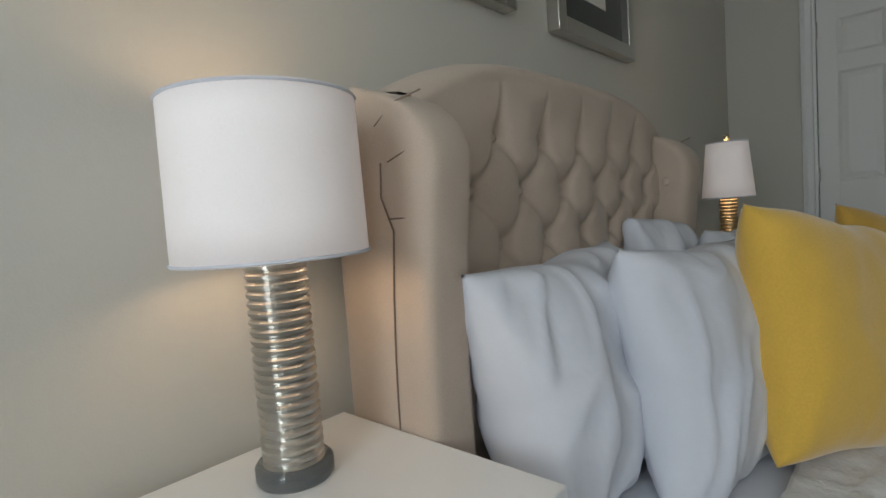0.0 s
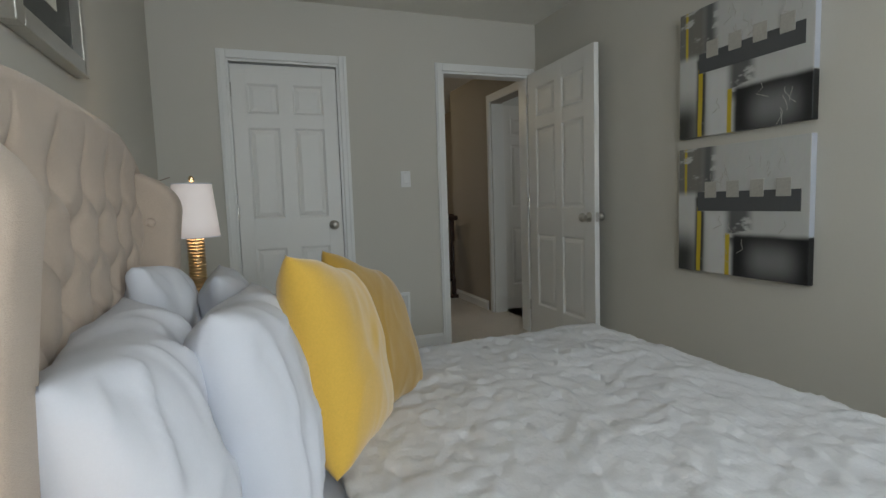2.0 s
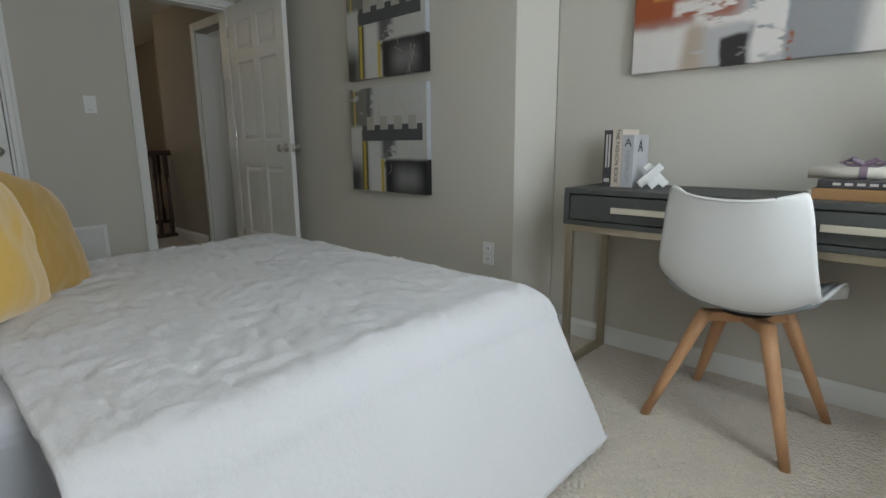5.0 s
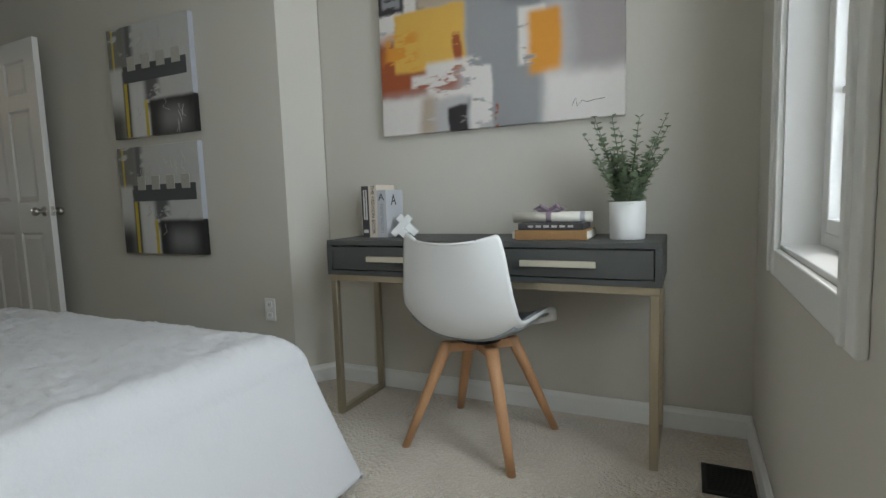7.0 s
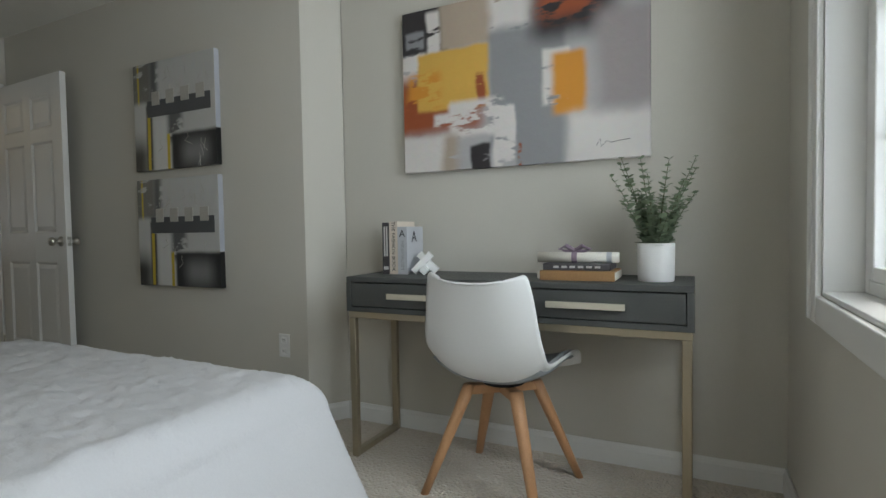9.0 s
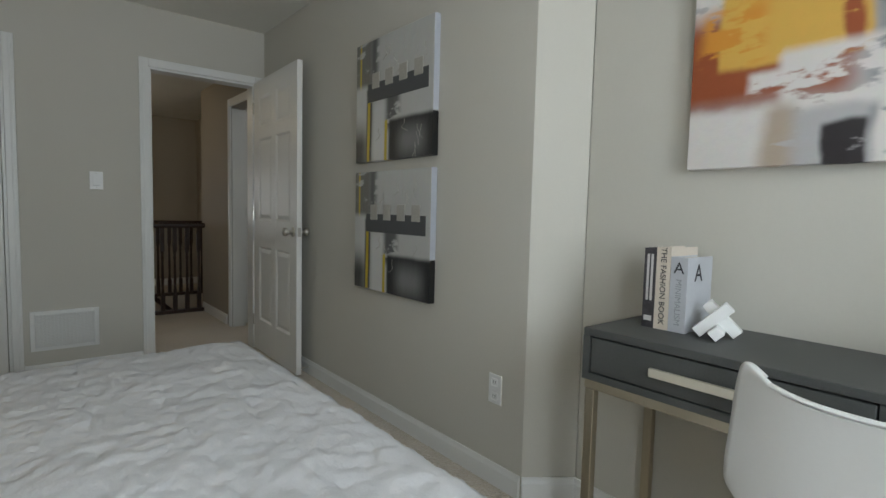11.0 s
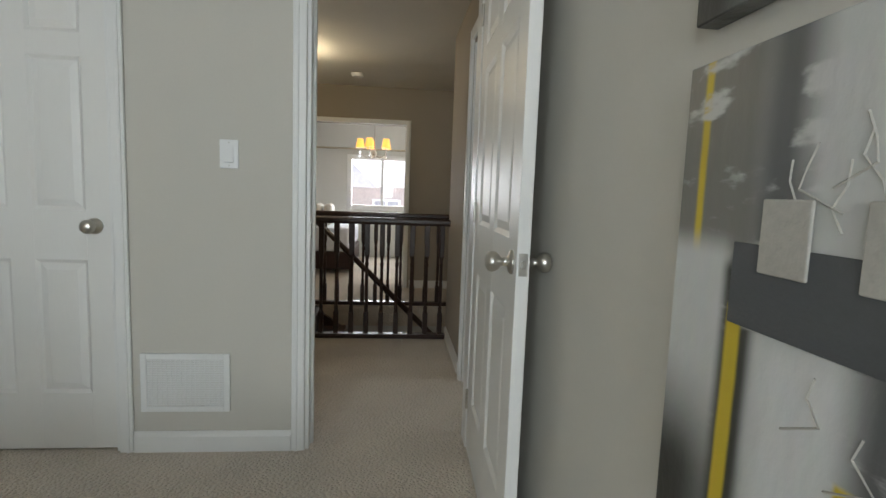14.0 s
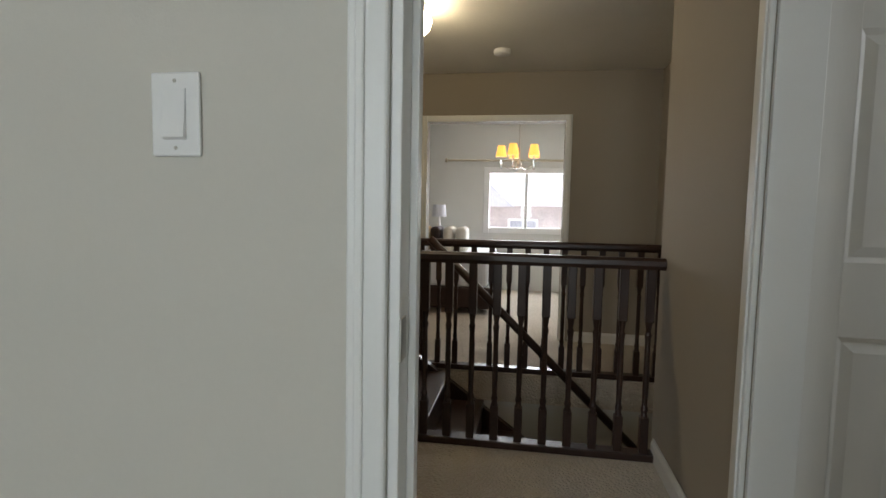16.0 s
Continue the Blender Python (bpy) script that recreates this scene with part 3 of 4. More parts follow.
w = part("window", box(23.95, 24.02, 0.1, 1.5, -0.6, 0.7), TRIM, _t)
part("pane", box(23.93, 23.96, 0.2, 0.75, -0.5, 0.6), ROOF, w)
part("pane", box(23.93, 23.96, 0.85, 1.4, -0.5, 0.6), ROOF, w)

# ---- bed ----
BX0, BX1 = -3.02, -1.79
BC = (BX0 + BX1) / 2
bed = thing("bed", "upholstered bed with a tufted beige wingback headboard", "bed")


def top_z(x):
    u = (x - BC) / (0.5 * (BX1 - BX0))
    return 1.205 + 0.12 * max(0.0, 1 - abs(u) ** 3.8)


COLS, ROWS = 7, 6
BUT = []
for r in range(ROWS):
    for c in range(COLS):
        BUT.append((-2.822 + (c + (0.5 if r % 2 else 0.0)) * 0.176, 0.59 + r * 0.1125))
BUT = [b for b in BUT if b[0] < BX1 - 0.06]
SEGS = []
for i, a in enumerate(BUT):
    for b in BUT[i + 1:]:
        if 0.1 < abs(a[1] - b[1]) < 0.15 and abs(a[0] - b[0]) < 0.13:
            SEGS.append((a, b))


def tuft(x, z):
    d = min(math.hypot(x - a, z - b) for a, b in BUT)
    q = 0.028 * math.exp(-(d / 0.022) ** 2) + 0.016 * math.exp(-(d / 0.06) ** 2)
    best = 9.0
    for (x0, z0), (x1, z1) in SEGS:
        if abs(x - x0) > 0.2 or abs(z - z0) > 0.2:
            continue
        t = max(0.0, min(1.0, ((x - x0) * (x1 - x0) + (z - z0) * (z1 - z0)) / ((x1 - x0) ** 2 + (z1 - z0) ** 2)))
        best = min(best, math.hypot(x - x0 - t * (x1 - x0), z - z0 - t * (z1 - z0)))
    if z > BUT[-1][1] - 0.02:
        for a, b in BUT[-COLS:]:
            if b > BUT[-1][1] - 0.01:
                best = min(best, abs(x - a) + 0.25 * max(0, z - b - 0.05))
    return q + 0.012 * math.exp(-(best / 0.011) ** 2)


def head_front(u, v):
    x = BX0 + 0.03 + u * (BX1 - BX0 - 0.06)
    zt = top_z(x)
    if v > 0.93:
        a = (v - 0.93) / 0.07 * math.pi * 0.9
        return (x, 2.59 - 0.10 * math.cos(a), zt - 0.04 + 0.04 * math.sin(a))
    z = 0.25 + v / 0.93 * (zt - 0.04 - 0.25)
    return (x, 2.49 + tuft(x, z) + 0.006 * noise.noise((x * 9, z * 9, 1)), z)


part("headboard", sheet(200, 130, head_front), LINEN, bed, "tufted beige linen headboard panel", True)
part("headboard_back", prism([(BX0 + 0.028 + (BX1 - BX0 - 0.056) * k / 16, top_z(BX0 + 0.028 + (BX1 - BX0 - 0.056) * k / 16) - 0.012) for k in range(17)] + [(BX1 - 0.028, 0.02), (BX0 + 0.028, 0.02)], "y", 2.56, 2.685), LINEN, bed)
for x in (BX0 + 0.029, BX1 - 0.035):
    zt = top_z(x + 0.003)
    part("end_panel", prism([(2.496, 0.3), (2.496, zt - 0.045), (2.52, zt - 0.018), (2.56, zt - 0.006), (2.65, zt - 0.012), (2.685, zt - 0.04), (2.685, 0.3)], "x", x, x + 0.006), LINEN, bed)
for a, b in BUT:
    part("button", lathe([(0.012, 0), (0.011, 0.005), (0.006, 0.009), (0.0, 0.010)], 12, m=Matrix.Translation((a, 2.530, b)) @ Matrix.Rotation(radians(90), 4, "X")), LINEN, bed, smooth=True)


def wing(x0, x1, sgn):
    """A rolled wing: side cheek with a fat rounded front, bowed in side view."""
    def front(z):
        if z > 1.08:
            return 2.39 + 0.18 * ((z - 1.08) / 0.16) ** 2.4
        return 2.39 + 0.035 * math.sin((1.08 - z) / 0.8 * math.pi * 0.9)
    n, m = 60, 36
    w = x1 - x0

    def f(u, v):
        z = 0.04 + u * 1.2
        yf, yb = front(z), 2.66
        # closed section: rounded front, flat back
        a = v * 2 * math.pi
        c, s = math.cos(a), math.sin(a)
        px = (x0 + x1) / 2 + w / 2 * (abs(c) ** 0.5) * (1 if c > 0 else -1)
        t = (abs(s) ** 0.45) * (1 if s > 0 else -1)
        py = (yf + yb) / 2 + (yb - yf) / 2 * t
        if u > 0.94:
            k = (u - 0.94) / 0.06
            px = (x0 + x1) / 2 + (px - (x0 + x1) / 2) * (1 - 0.999 * k ** 3)
            py = yb - 0.05 + (py - yb + 0.05) * (1 - 0.999 * k ** 3)
        px += 0.012 * math.exp(-((py - yf) / 0.05) ** 2) * (c / max(abs(c), 0.2))
        return (px, py + 0.004 * noise.noise((px * 12, py * 12, z * 6)), z)
    own = sheet(n, m, f)
    bmesh.ops.remove_doubles(own, verts=own.verts, dist=3e-4)
    bmesh.ops.holes_fill(own, edges=[e for e in own.edges if e.is_boundary], sides=0)
    wg = part("wing", own, LINEN, bed, "rolled upholstered wing of the headboard", True)
    xs = x0 - 0.004 if sgn < 0 else x1 + 0.002
    pts = [(xs + (0.001 if sgn < 0 else -0.001), front(z) + 0.085 + (0.03 if z > 1.0 else 0), z) for z in [0.1 + 0.055 * k for k in range(19)]]
    part("seam", tube(pts, 0.0016, 5), SEAM, wg)
    for z, d in ((1.0, 0.0), (1.09, 0.03), (1.15, 0.06)):
        part("pleat", tube([(xs + 0.003, front(z) + 0.1, z), (xs - 0.003 * sgn, front(z) + 0.05, z + d * 0.5), (xs - 0.02 * sgn, front(z) + 0.008, z + d * 0.7)], 0.0015, 5), SEAM, wg)


wing(-3.07, -2.975, -1)
wing(-1.86, -1.725, 1)
part("button", lathe([(0.014, 0), (0.012, 0.006), (0.0, 0.010)], 12, m=Matrix.Translation((-1.862, 2.47, 1.05)) @ Matrix.Rotation(radians(-90), 4, "Y")), LINEN, bed)
part("mattress", box(-3.05, -1.70, 0.80, 2.50, 0.16, 0.47, 0.06, 4), SHEET, bed, "white sheeted mattress")
part("bed_base", box(-3.03, -1.72, 0.85, 2.60, 0.0, 0.16, 0.02), LINEN, bed)

# quilted cover draped over the foot and sides
DX0, DX1, DY0, DTOP = -3.41, -1.63, 0.675, 0.498


def drop(s, half, r=0.10, flare=0.1):
    """Across a rounded edge: how far out, how far down."""
    a = abs(s) - (half - r)
    sg = 1 if s > 0 else -1
    if a <= 0:
        return s, 0.0
    if a < r * math.pi / 2:
        t = a / r
        return sg * (half - r + r * math.sin(t)), r * (1 - math.cos(t))
    d = a - r * math.pi / 2
    return sg * (half + flare * d), r + d


def cover(u, v):
    hx = (DX1 - DX0) / 2
    sx = (u - 0.5) * 2 * (hx + 0.43)
    x, dz1 = drop(sx, hx, flare=0.55 if sx < 0 else 0.1)
    sy = v * (1.36 + 0.44)
    y, dz2 = drop(sy, 1.36, flare=0.05)
    dz = max(dz1, dz2) + 0.12 * min(dz1, dz2)
    wx, wy = (DX0 + DX1) / 2 + x, DY0 + 1.36 - y
    h = 0.008 * noise.noise((wx * 3.1, wy * 3.1, 3)) + 0.006 * noise.noise((wx * 8, wy * 8, 5)) + 0.004 * noise.noise((wx * 19, wy * 19, 6))
    h += 0.005 * (1 - min(1, abs(noise.noise((wx * 6 + 2, wy * 9, 9))) * 7)) + 0.0025 * (1 - min(1, abs(noise.noise((wx * 24, wy * 21, 8))) * 5)) + 0.004 * (1 - min(1, abs(noise.noise((wx * 13, wy * 15, 4))) * 6))
    fade = 1 if dz < 0.02 else 0.25
    gx, gy = wx * 5.2 + (0.5 if int(math.floor(wy * 5.2)) % 2 else 0), wy * 5.2
    d = math.hypot(gx - round(gx), gy - round(gy)) / 5.2
    h -= 0.008 * math.exp(-(d / 0.028) ** 2)
    fold = 0.018 * noise.noise((sx * 4, sy * 4, 1)) * min(1, dz * 4)
    slope = min(1.0, max(0.0, (wy - 1.0) / 0.95))
    hang = max(0.025, DTOP - 0.02 * slope * slope * (3 - 2 * slope) - dz + h * fade)
    return (wx + (fold if dz1 > dz2 else 0), wy + (fold if dz2 >= dz1 else 0), hang)


_c = link("quilt", sheet(210, 190, cover), QUILT, True)
_m = _c.modifiers.new("thickness", "SOLIDIFY")
_m.thickness, _m.offset = 0.012, 1
tagged(_c, "rumpled white quilted bedspread with small stitched tufts", "bedspread")


def cushion(name, label, w, h, t, material, m, seed, crease=0.012, cat="pillow"):
    """A soft pillow in the xz plane with pinched corners and wrinkles."""
    own = bmesh.new()
    n = 64
    for side in (1, -1):
        def f(u, v):
            a, b = u * 2 - 1, v * 2 - 1
            e = max(0.0, (1 - abs(a) ** 3.2)) ** 0.5 * max(0.0, (1 - abs(b) ** 3.2)) ** 0.5
            pin = 1 - 0.075 * (1 - abs(a * b)) * max(abs(a), abs(b)) ** 2
            x, z = a * w / 2 * pin, b * h / 2 * pin
            wr = noise.noise((x * 7 + seed, z * 7, side * 2 + seed)) * 0.6 + noise.noise((x * 16, z * 10 + seed, side)) * 0.35
            ridge = (1 - min(1, abs(noise.noise((x * 5 + seed * 3, z * 3 - x * 2, 7))) * 5)) * 0.7 + (1 - min(1, abs(noise.noise((x * 9 - z * 3, z * 4 + seed, 2))) * 5)) * 0.4
            y = side * (t / 2 * e + crease * (wr + ridge) * min(1, e * 2))
            return (x + 0.012 * noise.noise((z * 6, seed, 1)), y, z + 0.012 * noise.noise((x * 6, seed, 4)))
        sheet(n, n, f, own)
    bmesh.ops.remove_doubles(own, verts=own.verts, dist=0.0005)
    ob = link(name, own, material, True)
    ob.matrix_world = m
    return tagged(ob, label, cat)


def at(x, y, z, lean, turn=0, tilt=0):
    return Matrix.Translation((x, y, z)) @ Matrix.Rotation(radians(turn), 4, "Z") @ Matrix.Rotation(radians(lean), 4, "X") @ Matrix.Rotation(radians(tilt), 4, "Y")


cushion("bed_pillow", "plump white cotton pillow leaning on the headboard", 0.63, 0.47, 0.23, COTTON, at(-2.69, 2.375, 0.675, -14, 4), 1, 0.024)
cushion("bed_pillow", "crisp white cotton pillow standing before another", 0.58, 0.47, 0.20, COTTON, at(-2.49, 2.18, 0.672, -12, -6, 3), 5, 0.018)
cushion("bed_pillow", "small rumpled white cotton pillow against the headboard", 0.42, 0.42, 0.15, COTTON, at(-2.02, 2.41, 0.73, -14, 0, 5), 9, 0.026)
cushion("bed_pillow", "white cotton pillow at the far side of the bed", 0.52, 0.44, 0.16, COTTON, at(-1.87, 2.24, 0.675, -14, 2, 2), 12, 0.018)
cushion("throw_pillow", "mustard yellow velvet throw pillow standing up", 0.50, 0.49, 0.19, MUSTARD, at(-2.32, 1.985, 0.70, -14, -22, 12), 21, 0.006)
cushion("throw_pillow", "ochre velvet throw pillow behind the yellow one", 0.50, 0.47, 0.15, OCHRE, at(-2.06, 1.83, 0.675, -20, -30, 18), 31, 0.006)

# ---- bedside ----
def nightstand(x0, x1):
    t = thing("nightstand", "plain white nightstand beside the bed", "nightstand")
    y0, y1, h = 2.20, 2.66, 0.65
    part("top", box(x0, x1, y0, y1, h - 0.022, h, 0.003), PLASTIC, t)
    own = box(x0 + 0.01, x0 + 0.03, y0 + 0.02, y1, 0.0, h - 0.022)
    box(x1 - 0.03, x1 - 0.01, y0 + 0.02, y1, 0.0, h - 0.022, bm=own), box(x0 + 0.03, x1 - 0.03, y1 - 0.02, y1, 0.05, h - 0.022, bm=own)
    part("body", own, PLASTIC, t)
    for k in range(2):
        part("drawer", box(x0 + 0.032, x1 - 0.032, y0 + 0.008, y0 + 0.4, 0.06 + k * 0.284, 0.335 + k * 0.284, 0.003), PLASTIC, t)


def table_lamp(x, y, z, r0, r1, zs0, zs1, metal, label, wide=1.25):
    t = thing("table_lamp", label, "lamp", pose(x, y, z))
    part("foot", lathe([(0.055 * wide, 0), (0.058 * wide, 0.004), (0.058 * wide, 0.022), (0.054 * wide, 0.026)], 40), GLASSY, t, "round clear acrylic foot", True)
    prof = [(0.046 * wide, 0.026)]
    top = zs0 - z + 0.02
    n = int((top - 0.03) / 0.0125)
    for k in range(n):
        a = 0.03 + k * (top - 0.03) / n
        s = (top - 0.03) / n
        prof += [(0.0415 * wide, a), (0.0455 * wide, a + s * 0.3), (0.0455 * wide, a + s * 0.65), (0.0415 * wide, a + s * 0.95)]
    part("column", lathe(prof, 40), metal, t, "ribbed metal column")
    hs, he = zs0 - z, zs1 - z
    sh = part("shade", sheet(64, 4, lambda u, v: ((r0 + (r1 - r0) * v) * math.cos(u * 2 * math.pi), (r0 + (r1 - r0) * v) * math.sin(u * 2 * math.pi), hs + (he - hs) * v)), SHADE, t, "white fabric drum shade glowing warm", True)
    so = sh.modifiers.new("thickness", "SOLIDIFY")
    so.thickness = 0.002
    for rr, zz in ((r0, hs), (r1, he)):
        part("trim_ring", tube([(rr * math.cos(k * math.pi / 24), rr * math.sin(k * math.pi / 24), zz) for k in range(49)], 0.0025, 6), COTTON, t)
    part("harp", tube([(0, 0, hs), (0.0, 0, he + 0.012)], 0.004, 8), metal, t)
    part("finial", lathe([(0.006, 0), (0.011, 0.006), (0.011, 0.016), (0.004, 0.024)], 14, m=Matrix.Translation((0, 0, he + 0.008))), metal, t)


nightstand(-3.60, -3.075)
nightstand(-1.66, -1.18)
table_lamp(-3.262, 2.525, 0.65, 0.129, 0.126, 0.962, 1.17, NICKEL, "silver ribbed table lamp with a white drum shade", 0.93)
table_lamp(-1.41, 2.39, 0.65, 0.092, 0.072, 0.978, 1.185, BRASS, "gold ribbed table lamp with a white tapered shade", 0.72)


def framed(x0, x1, z0, z1):
    t = thing("framed_picture", "silver-framed matted print above the headboard", "picture")
    w = 0.05
    for a, b, c, d in ((x0, x0 + w, z0, z1), (x1 - w, x1, z0, z1), (x0 + w, x1 - w, z0, z0 + w), (x0 + w, x1 - w, z1 - w, z1)):
        part("frame", box(a, b, 2.655, 2.698, c, d, 0.004), NICKEL, t)
    part("mat_board", box(x0 + w, x1 - w, 2.685, 2.690, z0 + w, z1 - w), DESK, t, "dark grey mat board")
    m = (x0 + x1) / 2
    part("print", box(m - 0.10, m + 0.10, 2.681, 2.6845, z0 + 0.15, z1 - 0.15), PAPER, t)
    part("print_shape", box(m - 0.06, m + 0.02, 2.679, 2.6805, z0 + 0.2, z1 - 0.25), OCHRE, t)


framed(-2.17, -1.58, 1.53, 2.2)
framed(-2.99, -2.40, 1.53, 2.2)

# ---- entry wall fittings ----
_t = thing("light_switch", "white rocker light switch on the wall", "switch")
part("plate", box(-0.007, 0.0, 1.065, 1.139, 1.2, 1.316, 0.003), PLASTIC, _t)
part("rocker", prism([(-0.007, 1.223), (-0.0145, 1.226), (-0.0085, 1.293), (-0.007, 1.293)], "y", 1.085, 1.119), PLASTIC, _t)
for z in (1.212, 1.304):
    part("screw", lathe([(0.003, 0), (0.002, 0.0015)], 10, m=Matrix.Translation((-0.0068, 1.102, z)) @ Matrix.Rotation(radians(-90), 4, "Y")), NICKEL, _t)
_t = thing("wall_vent", "white slotted return-air grille low on the wall", "vent")
own = bmesh.new()
VY, VZ = (1.105, 1.465), (0.176, 0.428)
for a, b, c, d in ((VY[0], VY[0] + 0.025, *VZ), (VY[1] - 0.025, VY[1], *VZ), (VY[0] + 0.025, VY[1] - 0.025, VZ[0], VZ[0] + 0.025), (VY[0] + 0.025, VY[1] - 0.025, VZ[1] - 0.025, VZ[1])):
    box(-0.012, 0.0, a, b, c, d, 0.003, bm=own)
part("frame", own, TRIM, _t)
part("backing", box(-0.002, 0.0, VY[0] + 0.025, VY[1] - 0.025, VZ[0] + 0.025, VZ[1] - 0.025), WALL, _t)
for k in range(20):
    z = VZ[0] + 0.028 + 0.01 * k
    part("slat", prism([(-0.008, z), (-0.003, z + 0.005), (-0.003, z + 0.007), (-0.008, z + 0.0025)], "y", VY[0] + 0.025, VY[1] - 0.025), TRIM, _t)
for k in range(15):
    y = VY[0] + 0.042 + 0.0194 * k
    part("mullion", box(-0.0085, -0.003, y, y + 0.0025, VZ[0] + 0.025, VZ[1] - 0.025), TRIM, _t)
_t = thing("power_outlet", "white duplex power outlet on the wall", "outlet")
part("plate", box(-2.641, -2.569, 0.0, 0.006, 0.335, 0.457, 0.003), PLASTIC, _t)
for z in (0.367, 0.425):
    s = part("socket", box(-2.622, -2.588, 0.006, 0.0085, z - 0.015, z + 0.015, 0.004), PLASTIC, _t)
    part("slot", box(-2.612, -2.61, 0.0085, 0.009, z - 0.004, z + 0.006), GAP, s)
    part("slot", box(-2.6, -2.598, 0.0085, 0.009, z - 0.004, z + 0.006), GAP, s)
_t = thing("door_stop_spring", "small metal spring door stop on the baseboard", "door stop")
part("spring", tube([(-0.86, 0.014, 0.05), (-0.86, 0.085, 0.047)], 0.005, 8), NICKEL, _t)
part("tip", tube([(-0.86, 0.085, 0.047), (-0.86, 0.098, 0.047)], 0.008, 8), CERAMIC, _t)


# ---- paintings ----
def painted(name, base, patches, warp=0.03, wscale=9.0, rough=0.5, streak=1.0):
    """Blocks of colour with ragged brushed edges, in object space x (across) and z (up)."""
    m = bpy.data.materials.new(name)
    m.use_nodes = True
    n, l = m.node_tree.nodes, m.node_tree.links
    b = n["Principled BSDF"]
    tc = n.new("ShaderNodeTexCoord")
    mp = n.new("ShaderNodeMapping")
    mp.inputs["Scale"].default_value = (1, 1, streak)
    ns = n.new("ShaderNodeTexNoise")
    ns.inputs["Scale"].default_value, ns.inputs["Detail"].default_value = wscale, 8
    l.new(tc.outputs["Object"], mp.inputs[0]), l.new(mp.outputs[0], ns.inputs[0])
    sub = n.new("ShaderNodeVectorMath")
    sub.operation = "SUBTRACT"
    sub.inputs[1].default_value = (0.5, 0.5, 0.5)
    sc = n.new("ShaderNodeVectorMath")
    sc.operation = "SCALE"
    sc.inputs[3].default_value = warp * 2
    ad = n.new("ShaderNodeVectorMath")
    l.new(ns.outputs["Color"], sub.inputs[0]), l.new(sub.outputs[0], sc.inputs[0])
    l.new(tc.outputs["Object"], ad.inputs[0]), l.new(sc.outputs[0], ad.inputs[1])
    sep = n.new("ShaderNodeSeparateXYZ")
    l.new(ad.outputs[0], sep.inputs[0])
    fine = n.new("ShaderNodeTexNoise")
    fine.inputs["Scale"].default_value, fine.inputs["Detail"].default_value = 34, 6
    l.new(mp.outputs[0], fine.inputs[0])

    rag = n.new("ShaderNodeTexNoise")
    rag.inputs["Scale"].default_value, rag.inputs["Detail"].default_value = 9, 9
    rmp = n.new("ShaderNodeMapping")
    rmp.inputs["Scale"].default_value = (1, 1, 2.6)
    l.new(tc.outputs["Object"], rmp.inputs[0]), l.new(rmp.outputs[0], rag.inputs[0])

    def edge(out, lo, soft, up):
        r = n.new("ShaderNodeMapRange")
        r.interpolation_type = "SMOOTHSTEP"
        r.inputs[1].default_value, r.inputs[2].default_value = lo - soft, lo + soft
        r.inputs[3].default_value, r.inputs[4].default_value = (0, 1) if up else (1, 0)
        l.new(out, r.inputs[0])
        return r.outputs[0]

    def times(a, c):
        k = n.new("ShaderNodeMath")
        k.operation = "MULTIPLY"
        l.new(a, k.inputs[0])
        if isinstance(c, float):
            k.inputs[1].default_value = c
        else:
            l.new(c, k.inputs[1])
        return k.outputs[0]
    last = None
    for x0, x1, z0, z1, col, soft, ragged in patches:
        f = times(times(edge(sep.outputs[0], x0, soft, True), edge(sep.outputs[0], x1, soft, False)), times(edge(sep.outputs[2], z0, soft, True), edge(sep.outputs[2], z1, soft, False)))
        if ragged:
            f = times(f, edge(rag.outputs[0], 0.5 - 0.2 * (1 - ragged), 0.05, True))
        mix = n.new("ShaderNodeMix")
        mix.data_type = "RGBA"
        l.new(f, mix.inputs[0])
        if last is None:
            mix.inputs[6].default_value = (*base, 1)
        else:
            l.new(last, mix.inputs[6])
        mix.inputs[7].default_value = (*col, 1)
        last = mix.outputs[2]
    hv = n.new("ShaderNodeMix")
    hv.data_type, hv.blend_type = "RGBA", "MULTIPLY"
    hv.inputs[0].default_value = 0.35
    l.new(last, hv.inputs[6]), l.new(fine.outputs["Color"], hv.inputs[7])
    gm = n.new("ShaderNodeMix")
    gm.data_type = "RGBA"
    gm.inputs[0].default_value = 0.75
    l.new(hv.outputs[2], gm.inputs[6]), l.new(last, gm.inputs[7])
    l.new(gm.outputs[2], b.inputs["Base Color"])
    b.inputs["Roughness"].default_value = rough
    bp = n.new("ShaderNodeBump")
    bp.inputs["Strength"].default_value, bp.inputs["Distance"].default_value = 0.5, 0.004
    l.new(fine.outputs[0], bp.inputs["Height"]), l.new(bp.outputs[0], b.inputs["Normal"])
    return m


W, H = 1.105, 0.755
GREY, LGREY, WHITE, AMBER, RUST, CHAR, TAN, ORANGE = (0.30, 0.30, 0.31), (0.48, 0.47, 0.47), (0.74, 0.70, 0.67), (0.72, 0.43, 0.09), (0.34, 0.085, 0.03), (0.035, 0.03, 0.033), (0.46, 0.37, 0.29), (0.70, 0.30, 0.04)
